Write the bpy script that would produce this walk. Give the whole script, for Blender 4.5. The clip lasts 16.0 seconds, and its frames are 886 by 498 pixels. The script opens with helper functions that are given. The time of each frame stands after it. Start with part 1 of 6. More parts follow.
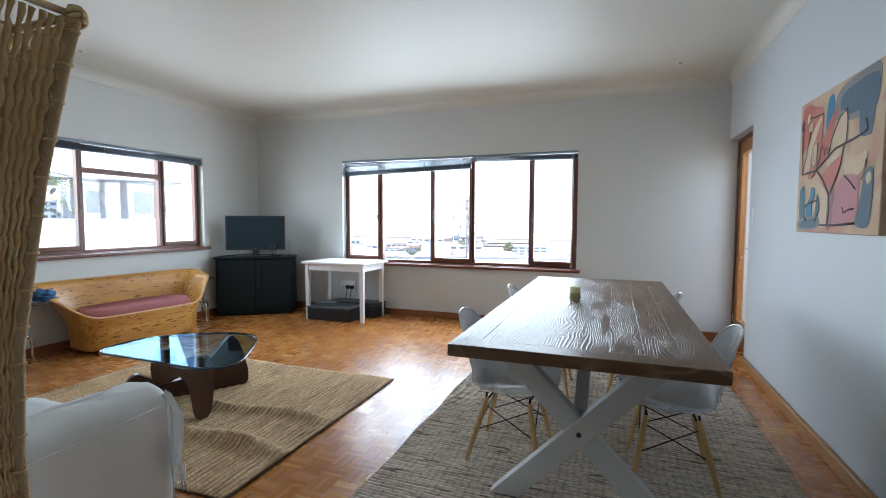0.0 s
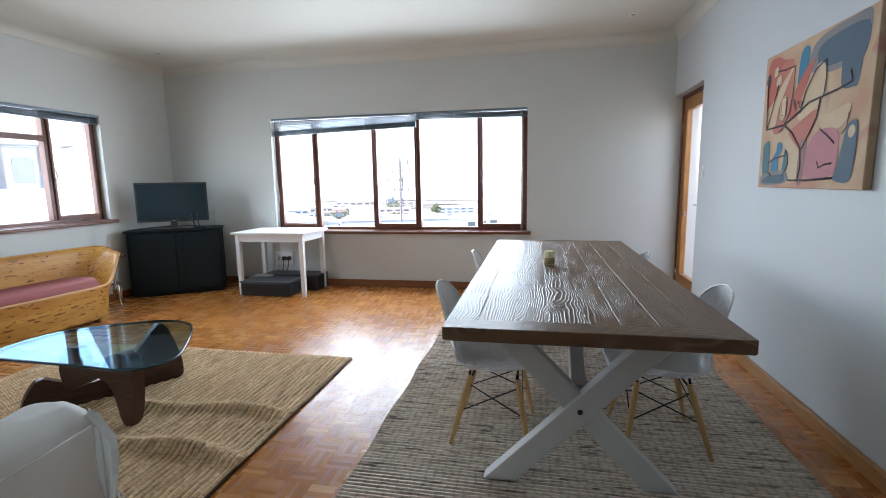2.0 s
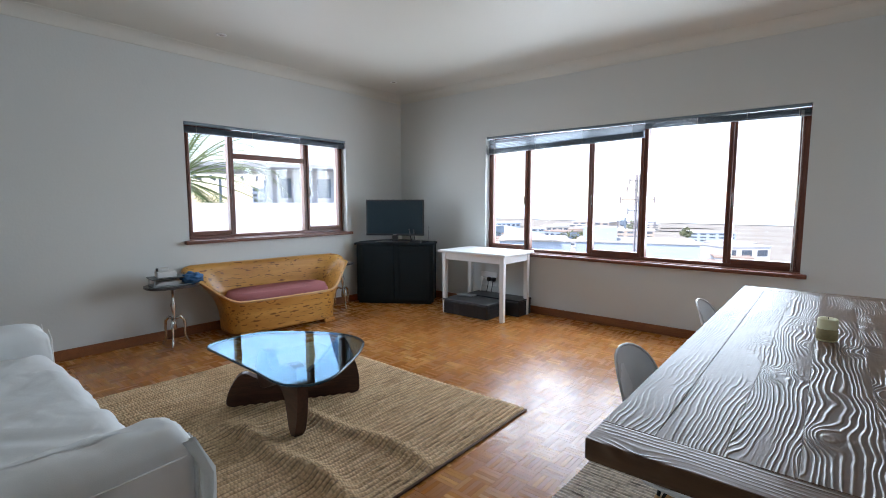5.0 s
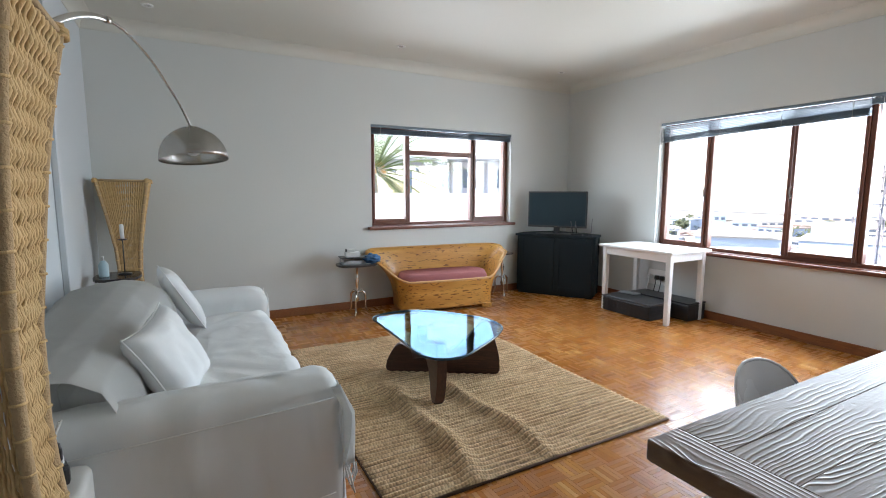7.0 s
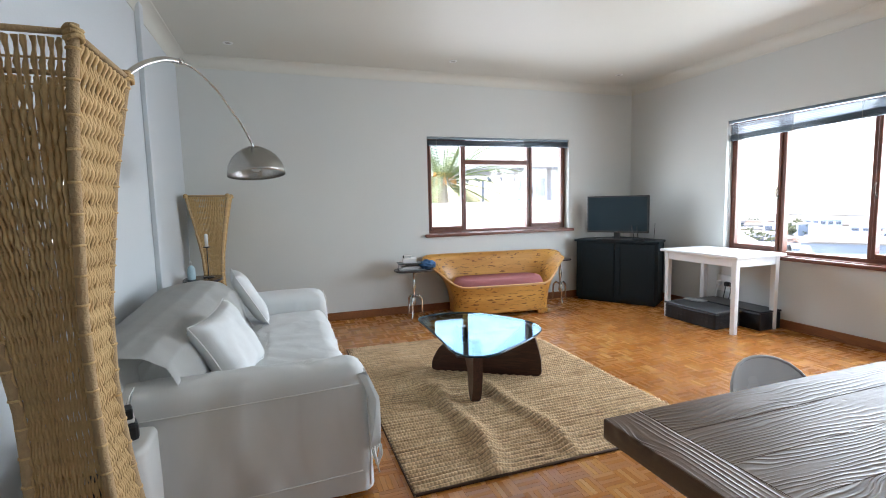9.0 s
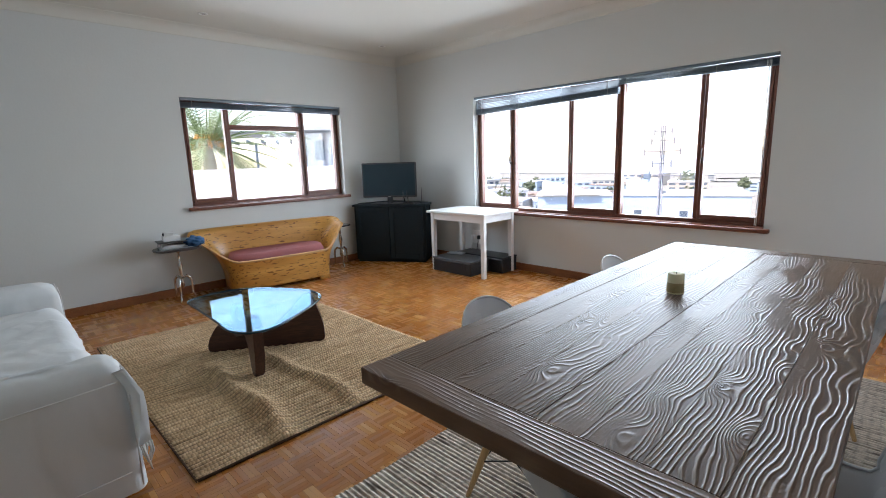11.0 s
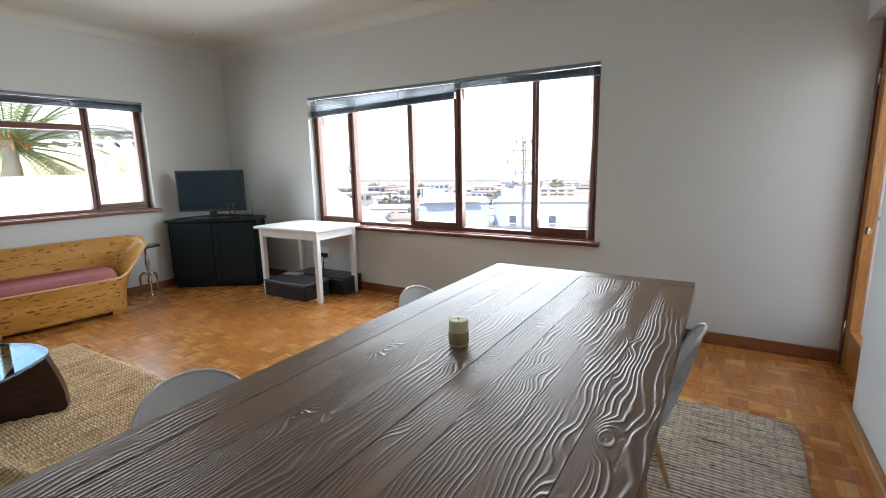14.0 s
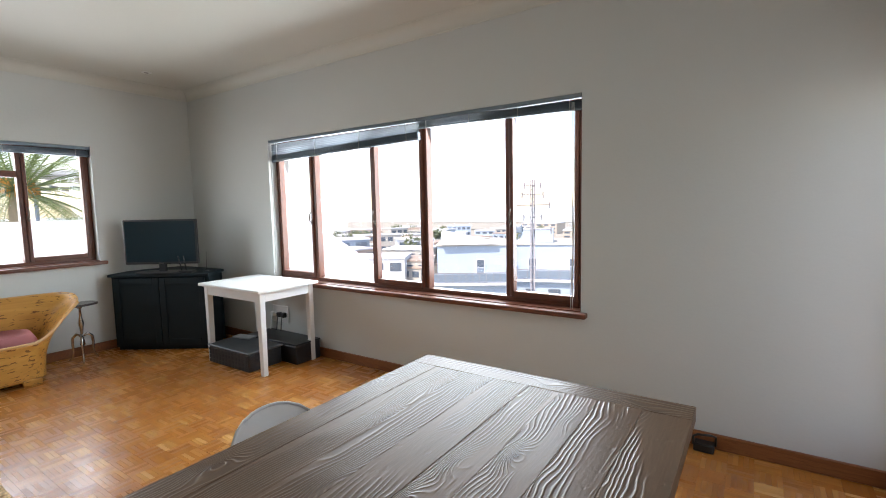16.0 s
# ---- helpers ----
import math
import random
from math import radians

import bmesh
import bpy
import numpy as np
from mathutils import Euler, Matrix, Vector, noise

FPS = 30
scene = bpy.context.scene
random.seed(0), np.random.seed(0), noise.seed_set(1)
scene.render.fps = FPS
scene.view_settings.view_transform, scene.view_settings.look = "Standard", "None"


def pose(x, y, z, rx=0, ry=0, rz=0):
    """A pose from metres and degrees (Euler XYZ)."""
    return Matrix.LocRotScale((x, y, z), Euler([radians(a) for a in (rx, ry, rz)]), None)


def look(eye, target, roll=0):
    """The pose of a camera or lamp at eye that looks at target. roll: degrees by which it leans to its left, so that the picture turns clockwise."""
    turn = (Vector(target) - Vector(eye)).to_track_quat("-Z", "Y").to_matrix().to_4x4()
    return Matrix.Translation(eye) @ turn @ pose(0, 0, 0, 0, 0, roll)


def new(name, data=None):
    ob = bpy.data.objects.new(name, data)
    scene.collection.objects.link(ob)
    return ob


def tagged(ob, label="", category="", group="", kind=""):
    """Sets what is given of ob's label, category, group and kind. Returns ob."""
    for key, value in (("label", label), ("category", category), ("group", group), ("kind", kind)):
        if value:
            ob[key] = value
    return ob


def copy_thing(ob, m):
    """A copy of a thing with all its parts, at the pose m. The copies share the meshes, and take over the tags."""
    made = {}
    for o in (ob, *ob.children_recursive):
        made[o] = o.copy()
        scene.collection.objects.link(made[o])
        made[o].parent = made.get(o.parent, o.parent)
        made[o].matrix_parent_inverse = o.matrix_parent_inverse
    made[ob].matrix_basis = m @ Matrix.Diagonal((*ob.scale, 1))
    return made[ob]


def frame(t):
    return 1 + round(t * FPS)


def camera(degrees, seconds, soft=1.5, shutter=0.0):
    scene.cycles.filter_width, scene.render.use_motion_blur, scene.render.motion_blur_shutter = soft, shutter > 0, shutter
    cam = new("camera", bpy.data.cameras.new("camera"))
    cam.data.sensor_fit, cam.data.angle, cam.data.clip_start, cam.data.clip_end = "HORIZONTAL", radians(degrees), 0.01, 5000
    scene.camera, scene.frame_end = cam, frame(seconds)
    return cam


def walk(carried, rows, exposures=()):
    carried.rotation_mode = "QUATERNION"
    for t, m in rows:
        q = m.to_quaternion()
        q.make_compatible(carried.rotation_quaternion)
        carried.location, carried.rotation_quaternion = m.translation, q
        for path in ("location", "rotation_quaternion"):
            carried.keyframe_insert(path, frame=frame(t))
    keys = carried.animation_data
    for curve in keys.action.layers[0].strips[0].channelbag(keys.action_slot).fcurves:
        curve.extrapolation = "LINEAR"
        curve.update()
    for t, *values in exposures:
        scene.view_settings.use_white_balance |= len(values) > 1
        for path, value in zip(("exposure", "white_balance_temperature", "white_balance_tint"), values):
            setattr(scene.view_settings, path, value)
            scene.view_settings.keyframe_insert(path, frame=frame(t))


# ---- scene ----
cam = camera(87.0, 16.0, soft=1.0)
METRES, EYE, TILT, LEAN, TURN = 3.48, 1.27, 0.0, 0.0, 20.5
PATH = [
    (0, (0.161, 0.125, 1.246), (-0.525, 2.0, 1.123), 0.2),
    (0.5, (0.093, 0.217, 1.244), (-0.559, 2.101, 1.079), -0.1),
    (1, (0.046, 0.25, 1.251), (-0.572, 2.137, 1.018), -0.2),
    (1.5, (-0.052, 0.299, 1.248), (-0.587, 2.206, 0.973), -0.5),
    (2, (-0.14, 0.325, 1.253), (-0.527, 2.266, 0.967), -1.0),
    (2.5, (-0.168, 0.383, 1.241), (-0.442, 2.345, 0.966), -0.8),
    (3, (-0.118, 0.499, 1.237), (-0.4, 2.46, 0.957), -0.5),
    (3.5, (-0.087, 0.588, 1.238), (-0.526, 2.52, 0.964), 0.1),
    (4, (-0.128, 0.714, 1.236), (-0.784, 2.589, 1.0), -0.2),
    (4.5, (-0.132, 0.834, 1.247), (-1.071, 2.589, 1.047), -0.3),
    (5, (-0.076, 0.923, 1.26), (-1.345, 2.456, 1.062), -0.0),
    (5.2, (-0.035, 0.958, 1.27), (-1.406, 2.4, 1.071), 0.1),
    (7.5, (0.274, 1.05, 1.287), (-1.549, 1.841, 1.062), 1.7),
    (8, (0.376, 1.168, 1.275), (-1.528, 1.746, 1.074), 1.6),
    (8.2, (0.379, 1.167, 1.258), (-1.542, 1.689, 1.06), -0.2),
    (10.3, (0.537, 1.208, 1.304), (-1.076, 2.352, 1.006), -2.3),
    (10.5, (0.557, 1.194, 1.314), (-0.988, 2.422, 0.988), -2.0),
    (11, (0.576, 1.177, 1.313), (-0.817, 2.562, 0.937), -1.8),
    (11.5, (0.569, 1.175, 1.312), (-0.735, 2.639, 0.917), -1.2),
    (12, (0.598, 1.21, 1.317), (-0.631, 2.736, 0.916), -0.8),
    (12.5, (0.661, 1.337, 1.317), (-0.478, 2.931, 0.916), -0.7),
    (13, (0.726, 1.521, 1.327), (-0.363, 3.154, 0.944), -0.8),
    (13.5, (0.706, 1.685, 1.315), (-0.355, 3.34, 0.946), -1.2),
    (14, (0.632, 1.912, 1.314), (-0.391, 3.593, 0.955), -1.2),
    (14.5, (0.661, 2.096, 1.319), (-0.304, 3.812, 0.966), -1.4),
    (15, (0.735, 2.287, 1.368), (-0.288, 3.979, 1.066), -1.8),
    (15.5, (0.746, 2.466, 1.376), (-0.335, 4.129, 1.114), -1.7),
    (16, (0.675, 2.753, 1.37), (-0.44, 4.403, 1.187), -1.2),
]
walk(cam, [(t, look(eye, target, roll)) for t, eye, target, roll in PATH],
     [(0, 1.68, 6600, 15), (3.5, 1.73, 6850, 18), (5, 1.41, 6700, 18), (7.5, 2.03, 7050, 18), (8.2, 2.18, 7050, 19), (10.5, 1.58, 6850, 19), (13, 1.53, 7200, 18), (16, 1.46, 7450, 18)])

# ---- world, sun, exposure ----
world = bpy.data.worlds.new("sky")
scene.world = world
world.use_nodes = True
wn, wl = world.node_tree.nodes, world.node_tree.links
sky = wn.new("ShaderNodeTexSky")
sky.sky_type = "NISHITA"
sky.sun_disc = False
sky.sun_elevation, sky.sun_rotation = radians(55), radians(185)
sky.air_density, sky.dust_density, sky.ozone_density = 1.0, 0.6, 1.0
wn["Background"].inputs["Strength"].default_value = 0.15
wl.new(sky.outputs["Color"], wn["Background"].inputs["Color"])
sun = new("sun", bpy.data.lights.new("sun", "SUN"))
sun.data.energy, sun.data.angle, sun.data.color = 3.0, radians(0.53), (1.0, 0.95, 0.88)
sun.matrix_world = look((math.sin(radians(185)) * math.cos(radians(55)) * 50, math.cos(radians(185)) * math.cos(radians(55)) * 50, math.sin(radians(55)) * 50), (0, 0, 0))


def window_lamp(name, place, target, width, height, watts, colour=(0.68, 0.86, 1.0)):
    lamp = new(name, bpy.data.lights.new(name, "AREA"))
    lamp.data.shape, lamp.data.size, lamp.data.size_y = "RECTANGLE", width, height
    lamp.data.energy, lamp.data.color = watts, colour
    lamp.matrix_world = look(place, target)
    return lamp


window_lamp("sky_light_north", (-1.78, 6.02, 1.38), (-1.78, 2.5, -0.3), 3.1, 1.4, 57)
window_lamp("sky_light_west", (-5.12, 3.73, 1.46), (-1.6, 3.73, -0.2), 1.9, 1.15, 18)
window_lamp("sky_light_door", (1.75, 5.2, 1.2), (0, 5.2, 0.6), 0.7, 1.8, 3)


# ---- numbers of the room ----
XW, XE, YS, YN, ZC = -4.74, 1.25, 0.31, 5.64, 2.70
YH = -2.6
THICK = 0.24


# ---- mesh helpers ----
def bm_box(bm, x0, x1, y0, y1, z0, z1, bevel=0.0, segments=1, turn=None):
    """A box between two corners, with bevelled edges."""
    made = bmesh.ops.create_cube(bm, size=1.0)["verts"]
    for v in made:
        v.co = Vector(((x0 + x1) / 2 + v.co.x * (x1 - x0), (y0 + y1) / 2 + v.co.y * (y1 - y0), (z0 + z1) / 2 + v.co.z * (z1 - z0)))
        if turn is not None:
            v.co = turn @ v.co
    if bevel > 0:
        edges = list({e for v in made for e in v.link_edges})
        bmesh.ops.bevel(bm, geom=edges, offset=bevel, segments=segments, affect="EDGES", profile=0.5)
    return bm


def box(x0, x1, y0, y1, z0, z1, bevel=0.0, segments=1, turn=None):
    return bm_box(bmesh.new(), x0, x1, y0, y1, z0, z1, bevel, segments, turn)


def bm_tube(bm, points, radii, sides=10, caps=True, squash=1.0):
    """A tube through points, with a radius at each."""
    points = [Vector(p) for p in points]
    rings = []
    side = None
    for i, p in enumerate(points):
        ahead = (points[min(i + 1, len(points) - 1)] - points[max(i - 1, 0)]).normalized()
        if side is None:
            side = ahead.cross(Vector((0, 0, 1)))
            if side.length < 0.05:
                side = ahead.cross(Vector((0, 1, 0)))
        side = (side - ahead * side.dot(ahead)).normalized()
        up = side.cross(ahead)
        r = radii[i] if isinstance(radii, (list, tuple)) else radii
        rings.append([bm.verts.new(p + side * math.cos(a) * r + up * math.sin(a) * r * squash) for a in (2 * math.pi * k / sides for k in range(sides))])
    for a, b in zip(rings, rings[1:]):
        for k in range(sides):
            bm.faces.new((a[k], a[(k + 1) % sides], b[(k + 1) % sides], b[k])).smooth = True
    if caps:
        bm.faces.new(rings[0][::-1])
        bm.faces.new(rings[-1])
    return bm


def tube(points, radii, sides=10, caps=True, squash=1.0):
    return bm_tube(bmesh.new(), points, radii, sides, caps, squash)


def bm_lathe(bm, profile, centre=(0, 0, 0), sides=24):
    """A body turned round the z axis from (radius, height) pairs."""
    cx, cy, cz = centre
    rings = []
    for r, z in profile:
        rings.append([bm.verts.new((cx + math.cos(a) * r, cy + math.sin(a) * r, cz + z)) for a in (2 * math.pi * k / sides for k in range(sides))])
    for a, b in zip(rings, rings[1:]):
        for k in range(sides):
            bm.faces.new((a[k], a[(k + 1) % sides], b[(k + 1) % sides], b[k])).smooth = True
    bm.faces.new(rings[0][::-1])
    bm.faces.new(rings[-1])
    return bm


def lathe(profile, centre=(0, 0, 0), sides=24):
    return bm_lathe(bmesh.new(), profile, centre, sides)


def bm_sheet(bm, rows, closed=False, smooth=True):
    """A skin over rows of points, each row as long as the others."""
    grid = [[bm.verts.new(p) for p in row] for row in rows]
    for a, b in zip(grid, grid[1:]):
        n = len(a)
        for k in range(n if closed else n - 1):
            bm.faces.new((a[k], a[(k + 1) % n], b[(k + 1) % n], b[k])).smooth = smooth
    return grid


def bm_prism(bm, outline, z0, z1, bevel=0.0, segments=2, turn=None):
    """An outline in x and y, drawn up from z0 to z1."""
    low = [bm.verts.new((x, y, z0)) for x, y in outline]
    high = [bm.verts.new((x, y, z1)) for x, y in outline]
    n = len(low)
    faces = [bm.faces.new(low[::-1]), bm.faces.new(high)]
    rim = list(faces[0].edges) + list(faces[1].edges)
    for k in range(n):
        bm.faces.new((low[k], low[(k + 1) % n], high[(k + 1) % n], high[k]))
    verts = set(low + high)
    if bevel > 0:
        out = bmesh.ops.bevel(bm, geom=rim, offset=bevel, segments=segments, affect="EDGES", profile=0.5)
        verts |= {v for v in out["verts"]}
    if turn is not None:
        for v in verts:
            if v.is_valid:
                v.co = turn @ v.co
    return bm


def smooth_loop(points, steps=6):
    """A closed curve through points, rounded."""
    out, n = [], len(points)
    for i in range(n):
        p0, p1, p2, p3 = (np.array(points[(i + k) % n], float) for k in (-1, 0, 1, 2))
        for s in range(steps):
            t = s / steps
            out.append(tuple(0.5 * (2 * p1 + (p2 - p0) * t + (2 * p0 - 5 * p1 + 4 * p2 - p3) * t * t + (3 * p1 - p0 - 3 * p2 + p3) * t**3)))
    return out


def part(name, bm, material, parent=None, label="", kind="", place=None, smooth=False):
    mesh = bpy.data.meshes.new(name)
    bmesh.ops.recalc_face_normals(bm, faces=bm.faces[:])
    if smooth:
        for f in bm.faces:
            f.smooth = True
    bm.to_mesh(mesh)
    bm.free()
    if material:
        mesh.materials.append(material)
    ob = new(name, mesh)
    if place is not None:
        ob.matrix_basis = place
    ob.parent = parent
    return tagged(ob, label=label, kind=kind)


def thing(name, place, label, category, group="", kind=""):
    ob = new(name)
    ob.matrix_basis = place
    ob.empty_display_size = 0.1
    return tagged(ob, label, category, group, kind)


def structure(name, bm, material, label="", category=""):
    ob = part(name, bm, material)
    return tagged(ob, label, category, "", "structure")


# ---- materials ----
class Nodes:
    def __init__(self, name):
        self.mat = bpy.data.materials.new(name)
        self.mat.use_nodes = True
        self.tree = self.mat.node_tree
        self.bsdf = self.tree.nodes["Principled BSDF"]

    def add(self, kind, settings=None, **inputs):
        node = self.tree.nodes.new(kind)
        for key, value in (settings or {}).items():
            setattr(node, key, value)
        for key, value in inputs.items():
            self.put(node, int(key[1:]) if key[0] == "i" and key[1:].isdigit() else key.replace("_", " "), value)
        return node

    def put(self, node, key, value):
        slot = node.inputs[key]
        if isinstance(value, bpy.types.NodeSocket):
            self.tree.links.new(value, slot)
        elif isinstance(value, bpy.types.Node):
            self.tree.links.new(value.outputs[0], slot)
        else:
            slot.default_value = value

    def coords(self, which="Object", scale=(1, 1, 1), turn=(0, 0, 0)):
        c = self.add("ShaderNodeTexCoord")
        m = self.add("ShaderNodeMapping", Vector=c.outputs[which], Scale=scale, Rotation=turn)
        return m.outputs[0]

    def where(self, scale=(1, 1, 1)):
        g = self.add("ShaderNodeNewGeometry")
        return self.add("ShaderNodeMapping", Vector=g.outputs["Position"], Scale=scale).outputs[0]

    def noise(self, vector, scale, detail=4, rough=0.55, distortion=0.0):
        return self.add("ShaderNodeTexNoise", Vector=vector, Scale=scale, Detail=detail, Roughness=rough, Distortion=distortion).outputs["Fac"]

    def math(self, op, a, b=0.0):
        return self.add("ShaderNodeMath", {"operation": op}, i0=a, i1=b).outputs[0]

    def ramp(self, fac, stops):
        r = self.add("ShaderNodeValToRGB", Fac=fac)
        el = r.color_ramp.elements
        while len(el) < len(stops):
            el.new(0.5)
        for e, (p, c) in zip(el, stops):
            e.position = p
            e.color = (*c, 1) if len(c) == 3 else c
        return r.outputs[0]

    def mix(self, fac, a, b, blend="MIX"):
        n = self.add("ShaderNodeMix", {"data_type": "RGBA", "blend_type": blend})
        self.put(n, 0, fac), self.put(n, 6, (*a, 1) if isinstance(a, tuple) and len(a) == 3 else a), self.put(n, 7, (*b, 1) if isinstance(b, tuple) and len(b) == 3 else b)
        return n.outputs[2]

    def bump(self, height, strength=0.3, distance=0.01):
        self.put(self.bsdf, "Normal", self.add("ShaderNodeBump", Height=height, Strength=strength, Distance=distance))
        return self

    def done(self, colour, rough=0.5, metal=0.0, **more):
        self.put(self.bsdf, "Base Color", (*colour, 1) if isinstance(colour, tuple) and len(colour) == 3 else colour)
        self.put(self.bsdf, "Roughness", rough)
        self.put(self.bsdf, "Metallic", metal)
        for key, value in more.items():
            self.put(self.bsdf, key.replace("_", " "), value)
        return self.mat


def shade(c, k):
    return tuple(min(1.0, v * k) for v in c)


def plain(name, colour, rough=0.5, metal=0.0, vary=0.12, scale=6.0, bump=0.15, grain=90.0, depth=0.002, **more):
    """A worked surface: soft stains at one scale and a fine grain at another."""
    n = Nodes(name)
    at = n.where()
    big, fine = n.noise(at, scale, 3), n.noise(at, grain, 3)
    tone = n.mix(big, shade(colour, 1 - vary), shade(colour, 1 + vary))
    tone = n.mix(n.math("MULTIPLY", fine, 0.35), tone, shade(colour, 1 - vary * 1.5))
    n.bump(fine, bump, depth)
    r = n.math("ADD", n.math("MULTIPLY", big, 0.16), rough - 0.08)
    return n.done(tone, r, metal, **more)


def wood(name, dark, light, rough=0.4, along="x", scale=1.0, bump=0.15, rings=6.0):
    n = Nodes(name)
    s = {"x": (0.9, 9, 9), "y": (9, 0.9, 9), "z": (9, 9, 0.9)}[along]
    info = n.add("ShaderNodeObjectInfo")
    at = n.add("ShaderNodeMapping", Vector=n.coords("Object", tuple(v * scale for v in s)), Location=(0, 0, 0))
    shift = n.add("ShaderNodeVectorMath", {"operation": "ADD"}, i0=at.outputs[0], i1=n.add("ShaderNodeCombineXYZ", X=n.math("MULTIPLY", info.outputs["Random"], 31.0), Y=n.math("MULTIPLY", info.outputs["Random"], 17.0)).outputs[0]).outputs[0]
    big = n.noise(shift, 1.1, 5, 0.6, 0.6)
    fine = n.noise(shift, 14.0, 3, 0.6)
    band = n.math("FRACT", n.math("MULTIPLY", big, rings))
    tone = n.ramp(n.math("ADD", n.math("MULTIPLY", band, 0.45), n.math("MULTIPLY", fine, 0.5)), [(0.1, dark), (0.9, light)])
    n.bump(fine, bump, 0.002)
    return n.done(tone, n.math("ADD", n.math("MULTIPLY", fine, 0.2), rough - 0.1))


def wall_paint(name, colour):
    n = Nodes(name)
    at = n.where()
    big, roller, fine = n.noise(at, 0.8, 3), n.noise(at, 55.0, 4), n.noise(at, 5.0, 4)
    tone = n.mix(big, shade(colour, 0.96), shade(colour, 1.02))
    tone = n.mix(n.math("MULTIPLY", fine, 0.3), tone, shade(colour, 0.93))
    n.bump(n.math("ADD", roller, n.math("MULTIPLY", fine, 1.5)), 0.22, 0.004)
    return n.done(tone, 0.55)


M_WALL = wall_paint("wall paint", (0.63, 0.645, 0.620))
# same wall paint, with the windows' bluish skylight put into its colour
M_WALL_SKYLIT = wall_paint("wall paint tinted by skylight", (0.590, 0.625, 0.645))
M_CEIL = wall_paint("ceiling paint", (0.66, 0.65, 0.585))
M_FRAME = wood("window timber", (0.075, 0.022, 0.012), (0.20, 0.062, 0.032), 0.35, "z", 2.0)
M_FRAME_X = wood("window timber along x", (0.085, 0.024, 0.012), (0.22, 0.068, 0.034), 0.35, "x", 2.0)
M_FRAME_Y = wood("window timber along y", (0.085, 0.024, 0.012), (0.22, 0.068, 0.034), 0.35, "y", 2.0)
M_DOOR = wood("varnished door timber", (0.24, 0.085, 0.018), (0.50, 0.23, 0.06), 0.3, "z", 1.6)
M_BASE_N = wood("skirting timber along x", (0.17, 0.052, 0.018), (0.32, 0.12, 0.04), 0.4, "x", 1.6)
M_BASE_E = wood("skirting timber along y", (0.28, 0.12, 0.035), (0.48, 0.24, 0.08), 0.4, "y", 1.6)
M_CHROME = plain("brushed steel", (0.62, 0.60, 0.57), 0.24, 1.0, 0.05, 4, 0.05, 200)
M_BRONZE = plain("dark bronze handle", (0.10, 0.075, 0.06), 0.35, 0.7)
M_BLACK = plain("black plastic", (0.018, 0.018, 0.02), 0.35, 0.0, 0.2)
M_WHITE = plain("white enamel", (0.80, 0.80, 0.78), 0.38, 0.0, 0.04)
M_BLIND = plain("slate blind slat", (0.20, 0.25, 0.29), 0.35, 0.3, 0.06)
M_CORD = plain("cord", (0.6, 0.6, 0.58), 0.7)


def glass(name, tint=(1, 1, 1), rough=0.0):
    n = Nodes(name)
    out = n.tree.nodes["Material Output"]
    clear = n.add("ShaderNodeBsdfTransparent", Color=(*tint, 1))
    gloss = n.add("ShaderNodeBsdfGlossy", Roughness=rough)
    facing = n.add("ShaderNodeLayerWeight", Blend=0.5).outputs["Facing"]
    fres = n.math("ADD", n.math("MULTIPLY", n.math("POWER", facing, 5.0), 0.8), 0.035)
    smear = n.noise(n.where(), 3.0, 4)
    both = n.add("ShaderNodeMixShader", i0=n.math("MULTIPLY", fres, n.math("ADD", n.math("MULTIPLY", smear, 0.3), 0.85)), i1=clear.outputs[0], i2=gloss.outputs[0])
    n.tree.links.new(both.outputs[0], out.inputs["Surface"])
    return n.mat


M_GLASS = glass("window glass")


# ---- shell ----
def wall_with_hole(name, axis, inner, outer, a0, a1, holes, label, paint=None):
    """A wall along x or y from a0 to a1, with openings (b0, b1, z0, z1)."""
    bm = bmesh.new()
    cuts = sorted({a0, a1, *[h[0] for h in holes], *[h[1] for h in holes]})
    for c0, c1 in zip(cuts, cuts[1:]):
        spans = [(-0.02, ZC + 0.12)]
        for b0, b1, z0, z1 in holes:
            if b0 <= c0 and c1 <= b1:
                spans = [(-0.02, z0), (z1, ZC + 0.12)]
        for z0, z1 in spans:
            if z1 - z0 > 0.021:
                lo, hi = min(inner, outer), max(inner, outer)
                bm_box(bm, *((c0, c1, lo, hi) if axis == "x" else (lo, hi, c0, c1)), z0, z1)
    bmesh.ops.remove_doubles(bm, verts=bm.verts[:], dist=0.0005)
    return structure(name, bm, paint or M_WALL, label, "wall")


WIN_N = (-3.315, -0.235, 0.685, 2.04)
WIN_W = (2.79, 4.67, 0.90, 2.015)
DOOR = (4.80, 5.64, 0.0, 2.07)
HALL_X0 = -0.62
wall_with_hole("wall_north", "x", YN, YN + THICK, XW - THICK, XE + THICK, [WIN_N], "off-white painted wall with a wide timber window")
wall_with_hole("wall_west", "y", XW, XW - THICK, YS - THICK, YN, [WIN_W], "off-white painted wall with a timber window")
wall_with_hole("wall_east", "y", XE, XE + THICK, YH, YN, [DOOR], "off-white wall tinted with bluish skylight, with a canvas and a glazed door", M_WALL_SKYLIT)
wall_with_hole("wall_south", "x", YS, YS - 0.2, XW, HALL_X0, [], "plain off-white wall behind the sofa, tinted with bluish skylight", M_WALL_SKYLIT)
wall_with_hole("wall_hall_west", "y", HALL_X0, HALL_X0 - 0.2, YH, YS - 0.2, [], "plain white painted passage wall")
wall_with_hole("wall_hall_south", "x", YH, YH - 0.2, HALL_X0 - 0.2, XE + THICK, [], "plain white painted end wall of the passage")
